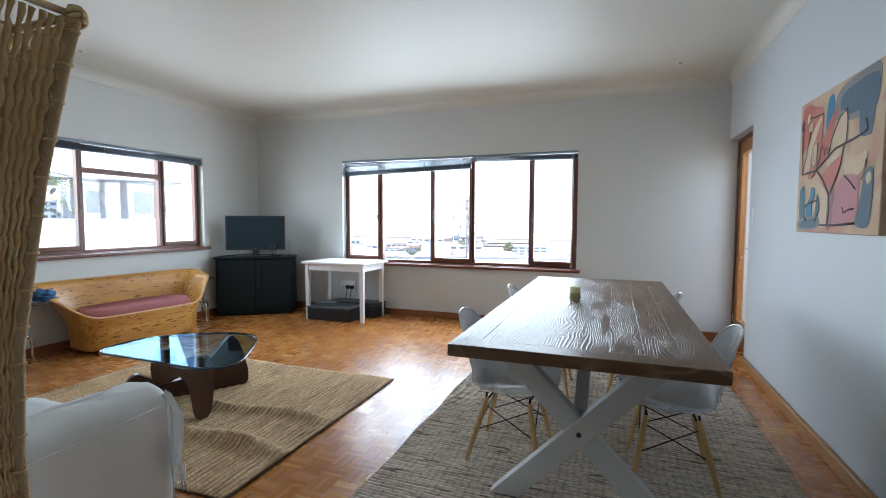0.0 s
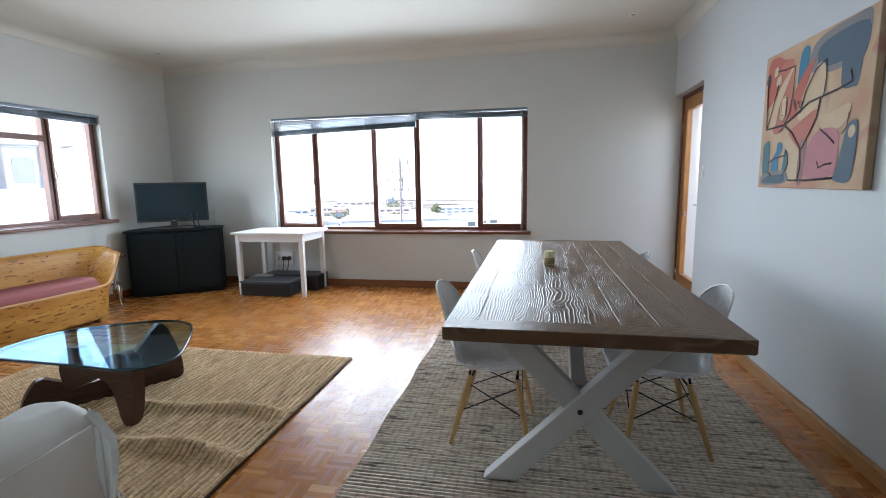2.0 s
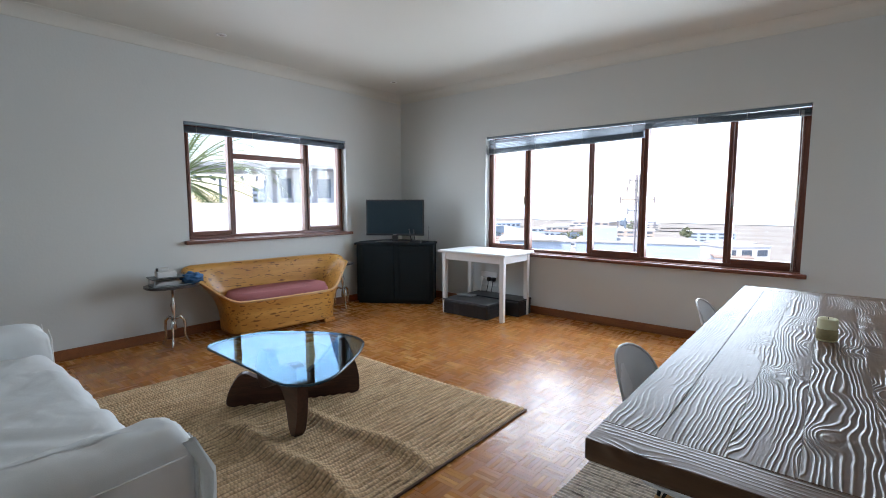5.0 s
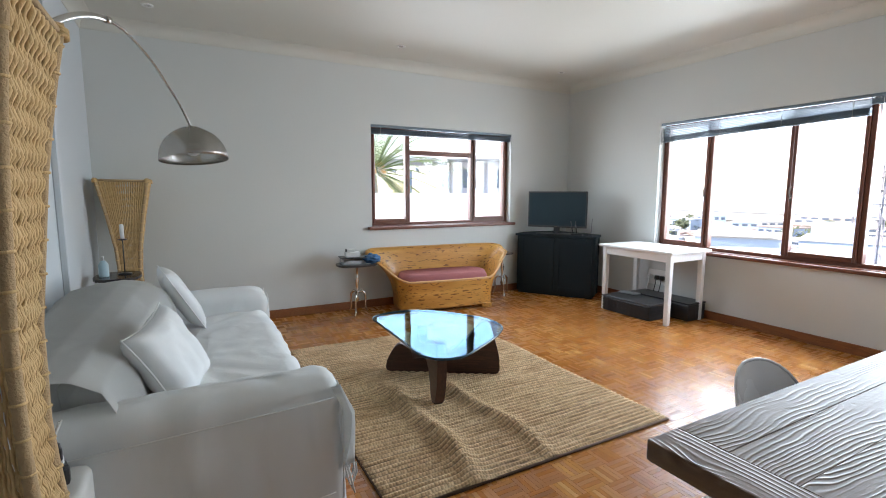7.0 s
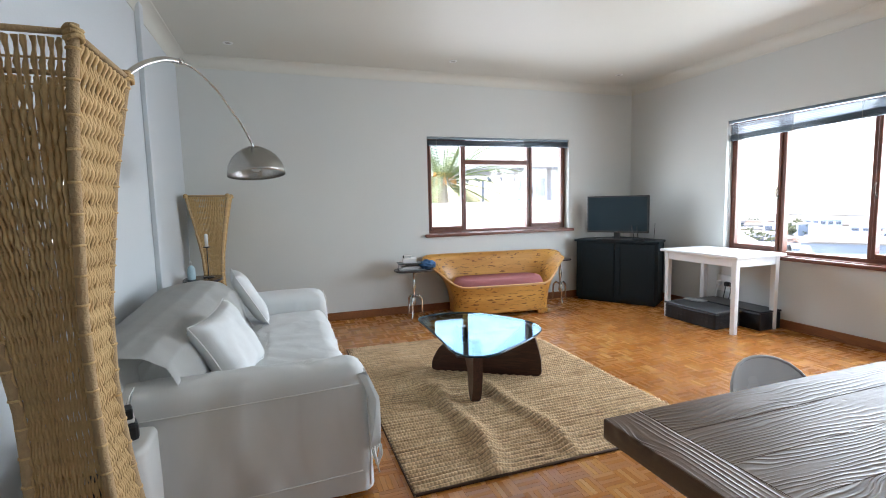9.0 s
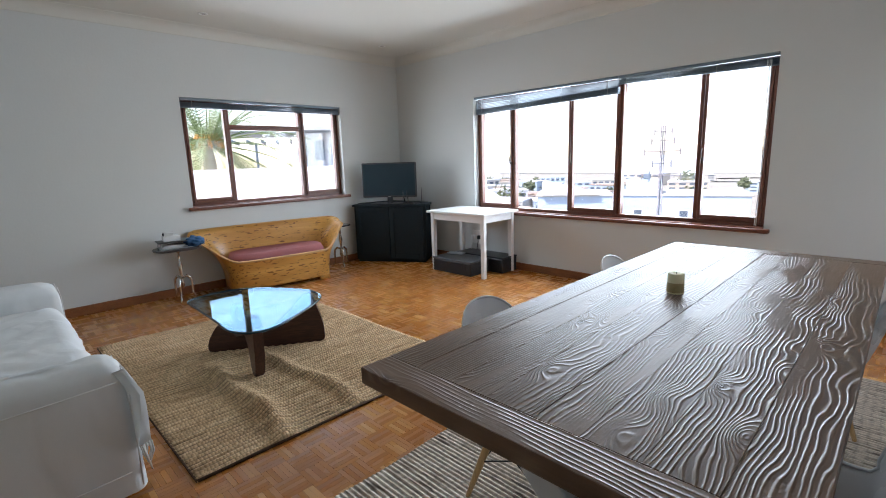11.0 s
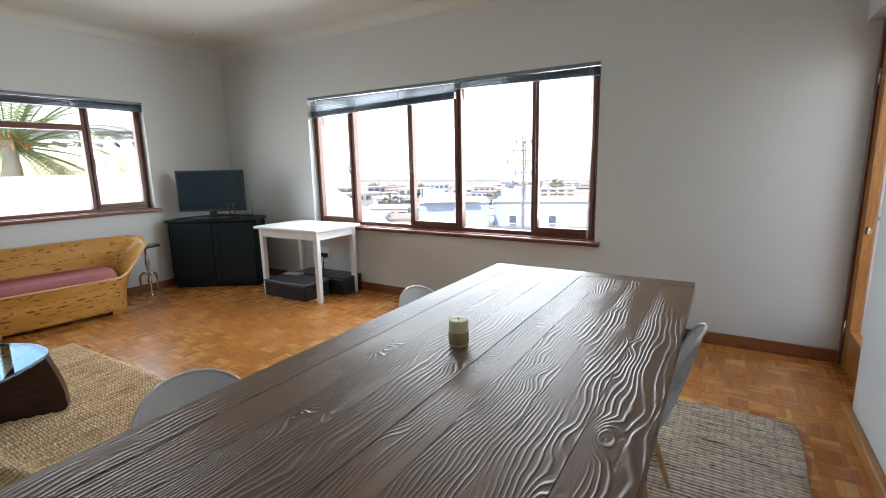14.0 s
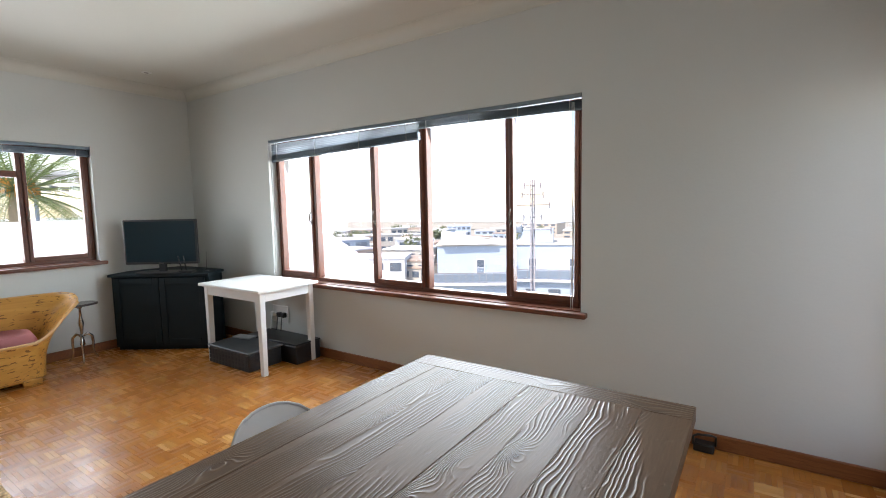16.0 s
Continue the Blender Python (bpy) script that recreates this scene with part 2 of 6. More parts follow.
structure("wall_pier", box(-3.49, -3.40, YS, YS + 0.035, 0, ZC, 0.004), M_WALL_SKYLIT, "shallow white painted pier on the wall", "wall")
bm = bmesh.new()
bm_box(bm, XW - THICK, XE + THICK, YS, YN + THICK, ZC, ZC + 0.2)
bm_box(bm, HALL_X0 - 0.2, XE + THICK, YH - 0.2, YS, ZC, ZC + 0.2)
structure("ceiling", bm, M_CEIL, "smooth cream-white painted plaster ceiling", "ceiling")
bm = bmesh.new()
bm_box(bm, XW - THICK, XE + 1.8, YS - 0.2, YN + THICK, -0.3, -0.009)
bm_box(bm, HALL_X0 - 0.2, XE + THICK, YH - 0.2, YS - 0.2, -0.3, -0.009)
FLOOR = structure("floor", bm, plain("parquet bed", (0.20, 0.08, 0.025), 0.7), "orange-brown oak mosaic parquet floor, worn and glossy", "floor")


def cornice():
    """A coved cornice round the room."""
    bm = bmesh.new()
    prof = [(0.0, 0.098), (0.005, 0.097), (0.0055, 0.091)] + [(0.0055 + 0.086 * (1 - math.cos(a)), 0.0895 - 0.084 * math.sin(a)) for a in (math.pi / 2 * k / 8 for k in range(9))] + [(0.097, 0.005), (0.098, 0.0)]
    loop = [(XW, YS, 1, 1), (HALL_X0, YS, -1, 1), (XE, YS, -1, 1), (XE, YN, -1, -1), (XW, YN, 1, -1)]
    rows = [[(x + sx * d, y + sy * d, ZC - h) for d, h in prof] for x, y, sx, sy in (loop[0], loop[2], loop[3], loop[4], loop[0])]
    for a, b in zip(rows, rows[1:]):
        bm_sheet(bm, [a, b])
    return structure("cornice", bm, M_CEIL, "cream plaster coved cornice along the ceiling", "cornice")


cornice()
for name, args, mat in (
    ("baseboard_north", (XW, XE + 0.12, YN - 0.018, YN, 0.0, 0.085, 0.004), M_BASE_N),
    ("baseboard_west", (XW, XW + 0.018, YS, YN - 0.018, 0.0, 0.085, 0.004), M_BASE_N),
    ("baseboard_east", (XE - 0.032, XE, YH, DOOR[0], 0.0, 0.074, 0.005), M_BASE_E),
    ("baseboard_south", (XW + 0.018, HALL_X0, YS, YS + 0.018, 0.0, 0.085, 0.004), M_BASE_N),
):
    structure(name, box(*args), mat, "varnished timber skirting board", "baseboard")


# ---- windows ----
def bar(parent, name, a0, a1, z0, z1, d0, d1, mat, axis, label=""):
    """A timber bar of a window: a along the wall, d into the wall."""
    if axis == "x":
        return part(name, box(a0, a1, YN + d0, YN + d1, z0, z1, 0.004), mat, parent, label)
    return part(name, box(XW - d1, XW - d0, a0, a1, z0, z1, 0.004), mat, parent, label)


def window(name, axis, hole, bays, label, d=0.085):
    """bays: (start, end, opens, transom height or None)."""
    win = thing(name, pose(0, 0, 0), label, "window", kind="structure")
    rail = M_FRAME_X if axis == "x" else M_FRAME_Y
    a0, a1, z0, z1 = hole
    z0 += 0.002
    bar(win, "window_frame", a0, a0 + 0.04, z0, z1, d, d + 0.075, M_FRAME, axis)
    bar(win, "window_frame", a1 - 0.04, a1, z0, z1, d, d + 0.075, M_FRAME, axis)
    bar(win, "window_frame", a0 + 0.04, a1 - 0.04, z0, z0 + 0.035, d, d + 0.075, rail, axis)
    bar(win, "window_frame", a0 + 0.04, a1 - 0.04, z1 - 0.04, z1, d, d + 0.075, rail, axis)
    for i, (b0, b1, opens, transom) in enumerate(bays):
        if i:
            bar(win, "mullion", b0 - 0.018, b0 + 0.018, z0 + 0.035, z1 - 0.04, d + 0.002, d + 0.073, M_FRAME, axis)
        lo = a0 + 0.04 if i == 0 else b0 + 0.018
        hi = a1 - 0.04 if i == len(bays) - 1 else b1 - 0.018
        zl, zh = z0 + 0.035, z1 - 0.04
        tiers = [(zl, zh)]
        if transom:
            bar(win, "transom", lo, hi, transom - 0.028, transom + 0.028, d + 0.003, d + 0.072, rail, axis)
            tiers = [(zl, transom - 0.028), (transom + 0.028, zh)]
        for zl, zh in tiers:
            inset = 0.0
            if opens:
                e = 0.028
                s = 0.014
                bar(win, "casement", lo, lo + e, zl, zh, d - s, d + 0.045, M_FRAME, axis)
                bar(win, "casement", hi - e, hi, zl, zh, d - s, d + 0.045, M_FRAME, axis)
                bar(win, "casement", lo + e, hi - e, zl, zl + 0.042, d - s, d + 0.045, rail, axis)
                bar(win, "casement", lo + e, hi - e, zh - 0.03, zh, d - s, d + 0.045, rail, axis)
                inset = e
            g0, g1, h0, h1 = lo + inset, hi - inset, zl + inset * 1.2, zh - inset
            pane = bar(win, "pane", g0 - 0.004, g1 + 0.004, h0 - 0.004, h1 + 0.004, d + 0.03, d + 0.034, M_GLASS, axis)
            pane.visible_shadow = False
        if opens:
            side = hi - 0.014 if opens > 0 else lo + 0.014
            zz = (z0 + z1) / 2 - 0.08
            if axis == "x":
                pts = [(side, YN + d - 0.014, zz - 0.05), (side, YN + d - 0.04, zz - 0.03), (side, YN + d - 0.045, zz + 0.02), (side + 0.004, YN + d - 0.03, zz + 0.06)]
                plate = box(side - 0.008, side + 0.008, YN + d - 0.02, YN + d - 0.012, zz - 0.07, zz - 0.02, 0.002)
            else:
                pts = [(XW - d + 0.014, side, zz - 0.05), (XW - d + 0.04, side, zz - 0.03), (XW - d + 0.045, side, zz + 0.02), (XW - d + 0.03, side, zz + 0.06)]
                plate = box(XW - d + 0.012, XW - d + 0.02, side - 0.008, side + 0.008, zz - 0.07, zz - 0.02, 0.002)
            handle = part("window_handle", tube(pts, [0.005, 0.006, 0.006, 0.004], 8), M_BRONZE, win, "dark bronze casement handle")
            part("handle_plate", plate, M_BRONZE, handle)
    if axis == "x":
        bm = box(a0 - 0.05, a1 + 0.045, YN - 0.06, YN - 0.001, z0 - 0.036, z0 - 0.002, 0.007, 2)
        bm_box(bm, a0, a1, YN - 0.001, YN + d, z0 - 0.03, z0 + 0.003)
    else:
        bm = box(XW + 0.001, XW + 0.06, a0 - 0.05, a1 + 0.05, z0 - 0.036, z0 - 0.002, 0.007, 2)
        bm_box(bm, XW - d, XW + 0.001, a0, a1, z0 - 0.03, z0 + 0.003)
    part("window_sill", bm, rail, win, "reddish varnished timber sill board")
    return win


window("window_1", "x", WIN_N, [(-3.315, -2.77, 1, None), (-2.77, -2.045, 0, None), (-2.045, -1.49, -1, None), (-1.49, -0.78, 0, None), (-0.78, -0.235, -1, None)],
       "wide five-light window with red-brown timber frames")
window("window_2", "y", WIN_W, [(2.79, 3.275, 1, None), (3.275, 4.14, 0, 1.735), (4.14, 4.67, -1, None)],
       "three-light timber window with a small top light in the middle")


# ---- door in the east wall ----
def glazed_door():
    y0, y1, _, z1 = DOOR
    x0, x1 = XE + 0.085, XE + 0.145
    door = thing("door_1", pose(0, 0, 0), "glazed door with orange varnished timber stiles, closed", "door", kind="structure")
    part("door_frame", box(XE + 0.07, XE + 0.16, y1 - 0.035, y1 - 0.001, 0, z1 - 0.002, 0.004), M_FRAME, door, "red-brown door frame")
    part("door_frame", box(XE + 0.07, XE + 0.16, y0 + 0.001, y0 + 0.035, 0, z1 - 0.002, 0.004), M_FRAME, door, "red-brown door frame")
    part("door_frame", box(XE + 0.07, XE + 0.16, y0 + 0.035, y1 - 0.035, z1 - 0.035, z1 - 0.002, 0.004), M_FRAME_Y, door, "red-brown door frame")
    a, b, top = y0 + 0.037, y1 - 0.037, z1 - 0.038
    part("stile", box(x0, x1 - 0.01, a, a + 0.10, 0.012, top, 0.003), M_DOOR, door)
    part("stile", box(x0, x1 - 0.01, b - 0.10, b, 0.012, top, 0.003), M_DOOR, door)
    part("rail", box(x0, x1 - 0.01, a + 0.10, b - 0.10, 0.012, 0.26, 0.003), M_DOOR, door)
    part("rail", box(x0, x1 - 0.01, a + 0.10, b - 0.10, top - 0.12, top, 0.003), M_DOOR, door)
    pane = part("pane", box(x0 + 0.022, x0 + 0.028, a + 0.096, b - 0.096, 0.256, top - 0.116), M_GLASS, door)
    pane.visible_shadow = False
    for z in (0.25, 1.75):
        part("hinge", tube([(x0 - 0.004, b - 0.004, z - 0.045), (x0 - 0.004, b - 0.004, z + 0.045)], 0.007, 8), M_CHROME, door, "steel butt hinge")
    knob = part("door_handle", tube([(x0, a + 0.05, 1.0), (x0 - 0.045, a + 0.05, 1.0), (x0 - 0.05, a + 0.16, 1.0)], 0.009, 8), M_CHROME, door, "steel lever handle")
    part("handle_plate", box(x0 - 0.005, x0 + 0.001, a + 0.03, a + 0.07, 0.92, 1.08, 0.002), M_CHROME, knob)
    part("bolt", box(x0 + 0.012, x0 + 0.02, b - 0.13, b - 0.102, 0.86, 0.90, 0.002), M_CHROME, door)


glazed_door()


# ---- blinds ----
def blind(axis, a0, a1, top, drops, slats, label, leaf=None):
    """A venetian blind, drawn up. drops: the stack's depth under the rail at the two ends."""
    def at(a, d, z):
        return (a, YN + d, z) if axis == "x" else (XW - d, a, z)
    ob = thing("venetian_blind", pose(0, 0, 0), label, "blind", "window blinds")
    bm = bmesh.new()
    lo, hi = at(a0, 0.004, top - 0.026), at(a1, 0.05, top)
    bm_box(bm, min(lo[0], hi[0]), max(lo[0], hi[0]), min(lo[1], hi[1]), max(lo[1], hi[1]), top - 0.026, top, 0.002)
    part("head_rail", bm, M_BLIND, ob)
    n = slats
    for k in range(n):
        f = (k + 1) / (n + 1)
        rows = []
        for side, tilt in ((0.025, 0.0052), (0.036, 0.0012), (0.047, -0.0052)):
            row = []
            for i in range(9):
                t = i / 8
                drop = drops[0] * (1 - t) + drops[1] * t
                sag = 0.004 * math.sin(math.pi * t) * f
                z = top - 0.028 - f * (drop - 0.034) - sag + tilt
                row.append(at(a0 + (a1 - a0) * t, side, z))
            rows.append(row)
        bm = bmesh.new()
        bm_sheet(bm, rows)
        bmesh.ops.solidify(bm, geom=bm.faces[:], thickness=0.0008)
        part("slat", bm, leaf or M_BLIND, ob)
    for k in range(12):
        bm = bmesh.new()
        for t0, t1 in ((0.0, 1.0),):
            pts = [at(a0 + (a1 - a0) * t, 0.036, top - (drops[0] * (1 - t) + drops[1] * t) + (k * 0.0045 if k else -0.002)) for t in (t0, t1)]
            bm_tube(bm, pts, 0.023 if k == 0 else 0.0195 + 0.002 * (k % 2), 8, squash=0.3 if k == 0 else 0.09)
        part("bottom_rail" if k == 0 else "stacked_slat", bm, M_BLIND, ob)
    for t in (0.06, 0.36, 0.66, 0.94):
        a = a0 + (a1 - a0) * t
        z = top - (drops[0] * (1 - t) + drops[1] * t)
        part("ladder_cord", tube([at(a, 0.0125, top - 0.02), at(a, 0.0125, z - 0.01)], 0.0022, 6), M_CORD, ob)
    return ob


# hanging slats get a paler copy: the backlight on them is in the colour
b1 = blind("x", -3.305, -1.50, 2.0385, (0.20, 0.15), 9, "slate-grey venetian blind half drawn up over the wide window, hanging unevenly", plain("pale backlit slat", (0.33, 0.36, 0.39), 0.5, vary=0.03))
b2 = blind("x", -1.495, -0.24, 2.0385, (0.070, 0.088), 1, "slate-grey venetian blind fully drawn up over the wide window")
b3 = blind("y", 2.795, 4.665, 2.012, (0.09, 0.085), 1, "slate-grey venetian blind fully drawn up over the side window")
for ob, x, z, dx in ((b1, -3.29, 0.745, 0.03), (b2, -0.30, 0.70, 0.01)):
    part("pull_cord", tube([(x, YN + 0.01, 1.99), (x + dx * 0.3, YN + 0.006, 1.5), (x + dx, YN + 0.008, 1.1), (x, YN - 0.005, z)], 0.003, 6), M_CORD, ob)
    part("pull_cord", tube([(x + 0.012, YN + 0.01, 1.99), (x + 0.02 - dx * 0.3, YN + 0.008, 1.5), (x + 0.012, YN - 0.005, z)], 0.003, 6), M_CORD, ob)


# ---- ceiling and wall fittings ----
def downlight(x, y):
    ob = thing("downlight", pose(x, y, ZC), "small round recessed ceiling light, off", "ceiling light", "ceiling lights")
    part("ring", lathe([(0.024, -0.0005), (0.026, -0.005), (0.038, -0.006), (0.043, -0.003), (0.044, 0.0)], sides=24), M_WHITE, ob)
    part("bulb", lathe([(0.002, -0.003), (0.018, -0.0045), (0.0235, -0.002), (0.0235, 0.0)], sides=16), M_CHROME, ob)


for x in (-4.22, 0.70):
    for y in (0.82, 2.93, 5.0):
        downlight(x, y)
sw = thing("light_switch", pose(XE, 4.68, 1.30), "narrow white wall light switch", "switch")
part("plate", box(-0.007, 0, -0.02, 0.02, -0.055, 0.055, 0.003), M_WHITE, sw)
part("rocker", box(-0.011, -0.007, -0.006, 0.006, -0.012, 0.012, 0.002), M_WHITE, sw)


# ---- outside ----
M_ROOFW = plain("white roof sheeting", (0.58, 0.61, 0.66), 0.6, scale=0.5)
M_BLUE = plain("pale blue render", (0.36, 0.45, 0.56), 0.7, scale=0.3)
M_PALEWALL = plain("pale render", (0.46, 0.45, 0.42), 0.8, scale=0.2)
M_CITYWALL = plain("cream city wall", (0.44, 0.39, 0.34), 0.8, scale=0.05)
M_DARKGLASS = plain("grey window glass", (0.09, 0.12, 0.16), 0.15)
M_TILE = plain("faded roof tiles", (0.36, 0.29, 0.25), 0.8, scale=0.4)
M_SLATE = plain("blue-grey cladding", (0.16, 0.22, 0.29), 0.6)
M_MAST = plain("galvanised mast steel", (0.24, 0.24, 0.27), 0.5, 0.2)
M_LEAF = plain("tree foliage", (0.13, 0.16, 0.09), 0.7, vary=0.3, scale=2.0)
M_PALM = plain("palm frond", (0.15, 0.22, 0.08), 0.5, vary=0.25, scale=3.0)
M_ORANGE = plain("palm fruit stalks", (0.62, 0.30, 0.06), 0.6)
M_TRUNK = plain("palm trunk", (0.34, 0.29, 0.20), 0.9)
bm = bmesh.new()
bm_sheet(bm, [[(-2500, -2500, -16), (2500, -2500, -16)], [(-2500, 3000, -16), (2500, 3000, -16)]])
structure("ground", bm, plain("town ground", (0.34, 0.33, 0.29), 0.9, vary=0.45, scale=0.06), "hillside town ground far below the windows", "ground")
# added pale sheet: stands in for the white haze along the horizon
bm = bmesh.new()
bm_sheet(bm, [[(-2600, 420, -15.5), (2600, 420, -15.5)], [(-2600, 3200, -15.5), (2600, 3200, -15.5)]])
structure("horizon_haze", bm, plain("pale haze sheet", (0.62, 0.68, 0.72), 0.25, vary=0.05, scale=0.02), "pale sheet beyond the town, added in place of white haze", "water")


def building(x, y, w, d, z1, turn, storeys, wins, wall, label, z0=-16.0, roof=None):
    ob = thing("building", pose(x, y, z0, 0, 0, turn), label, "building")
    h = z1 - z0
    part("wall", box(-w / 2, w / 2, -d / 2, d / 2, 0, h, 0.02), wall, ob)
    part("roof", box(-w / 2 - 0.2, w / 2 + 0.2, -d / 2 - 0.2, d / 2 + 0.2, h, h + 0.35, 0.02), roof or M_ROOFW, ob)
    step = h / storeys
    mesh = None
    for k in range(storeys):
        for i in range(wins):
            cx = -w / 2 + (i + 0.5) * w / wins
            pos = pose(cx, -d / 2 - 0.03, step * (k + 0.35))
            if mesh is None:
                first = part("window", box(-w / wins * 0.32, w / wins * 0.32, -0.04, 0.04, 0, step * 0.45, 0.01), M_DARKGLASS, ob, place=pos)
                mesh = first.data
            else:
                o = new("window", mesh)
                o.matrix_basis, o.parent = pos, ob
    return ob


# ---- parquet ----
M_PARQ = None


def parquet_material():
    n = Nodes("oak mosaic parquet")
    info = n.add("ShaderNodeObjectInfo")
    geo = n.add("ShaderNodeNewGeometry")
    cell = n.add("ShaderNodeVectorMath", {"operation": "FLOOR"}, i0=n.where((1 / 0.117, 1 / 0.117, 0))).outputs[0]
    block = n.add("ShaderNodeTexWhiteNoise", {"noise_dimensions": "2D"}, Vector=cell).outputs["Value"]
    slip = n.math("FRACT", n.math("ADD", n.math("MULTIPLY", info.outputs["Random"], 7.3), n.math("MULTIPLY", geo.outputs["Random Per Island"], 5.7)))
    sep = n.add("ShaderNodeSeparateXYZ", Vector=cell)
    odd = n.math("PINGPONG", n.math("ADD", sep.outputs[0], sep.outputs[1]), 1.0)
    rnd = n.math("ADD", n.math("MULTIPLY", odd, 0.10), n.math("ADD", n.math("MULTIPLY", block, 0.48), n.math("MULTIPLY", slip, 0.42)))
    rnd2 = n.math("FRACT", n.math("MULTIPLY", block, 37.0))
    pos = n.where()
    grain = n.noise(n.where((60, 60, 60)), 1.0, 4, 0.6, 0.8)
    stain = n.noise(pos, 1.4, 4)
    tone = n.ramp(rnd, [(0.10, (0.32, 0.100, 0.019)), (0.35, (0.43, 0.150, 0.029)), (0.65, (0.55, 0.215, 0.046)), (0.90, (0.80, 0.43, 0.14))])
    tone = n.mix(n.math("MULTIPLY", grain, 0.35), tone, (0.32, 0.105, 0.022))
    tone = n.mix(n.math("MULTIPLY", stain, 0.4), tone, (0.41, 0.15, 0.036))
    n.bump(n.math("ADD", n.math("MULTIPLY", grain, 0.4), n.math("MULTIPLY", rnd2, 0.6)), 0.10, 0.003)
    return n.done(tone, n.math("ADD", n.math("MULTIPLY", stain, 0.14), n.math("ADD", n.math("MULTIPLY", n.math("FRACT", n.math("MULTIPLY", slip, 13.0)), 0.14), 0.13)), Specular_IOR_Level=0.5)


M_PARQ = parquet_material()


def parquet():
    """Square blocks of five slips, laid basket-wise."""
    size, gap = 0.117, 0.0002
    rnd = random.Random(17)
    def block_mesh(flip, origin=(0, 0)):
        verts, faces = [], []
        w = size / 5
        for k in range(5):
            a0, a1, b0, b1 = k * w + gap, (k + 1) * w - gap, gap, size - gap
            c = 0.0003
            quad = [(a0, b0), (a1, b0), (a1, b1), (a0, b1)]
            inner = [(a0 + c, b0 + c), (a1 - c, b0 + c), (a1 - c, b1 - c), (a0 + c, b1 - c)]
            if flip:
                quad, inner = [(b, a) for a, b in quad][::-1], [(b, a) for a, b in inner][::-1]
            n = len(verts)
            verts += [(x + origin[0], y + origin[1], -0.0008) for x, y in quad] + [(x + origin[0], y + origin[1], rnd.uniform(-0.00010, 0.00010)) for x, y in inner]
            faces.append((n + 4, n + 5, n + 6, n + 7))
            faces += [(n + i, n + (i + 1) % 4, n + 4 + (i + 1) % 4, n + 4 + i) for i in range(4)]
        return verts, faces
    meshes = []
    for k in range(16):
        me = bpy.data.meshes.new("parquet_block")
        v, f = block_mesh(k % 2)
        me.from_pydata(v, [], f)
        me.materials.append(M_PARQ)
        meshes.append(me)
    verts, faces, count = [], [], 0
    nx0, nx1 = int(math.floor(XW / size)), int(math.ceil((XE + 0.25) / size))
    for i in range(nx0, nx1):
        for j in range(int(math.floor(YH / size)), int(math.ceil(YN / size))):
            x, y = i * size, j * size
            if (x > XE and y < DOOR[0]) or (y < YS - 0.15 and x < HALL_X0) or x + size < XW:
                continue
            near = (-1.45 < x < -0.95 and 1.3 < y < 4.6) or (-2.7 < x < -1.0 and 3.3 < y < 4.4)
            if near and count < 300:
                ob = new("parquet_block", meshes[(i + j) % 2 + 2 * rnd.randrange(8)])
                ob.location = (x, y, 0)
                ob.parent = FLOOR
                count += 1
            else:
                v, f = block_mesh((i + j) % 2, (x, y))
                n = len(verts)
                verts += v
                faces += [tuple(n + k for k in face) for face in f]
    me = bpy.data.meshes.new("parquet_blocks")
    me.from_pydata(verts, [], faces)
    me.materials.append(M_PARQ)
    ob = new("parquet_blocks", me)
    ob.parent = FLOOR
    tagged(ob, kind="stuff")


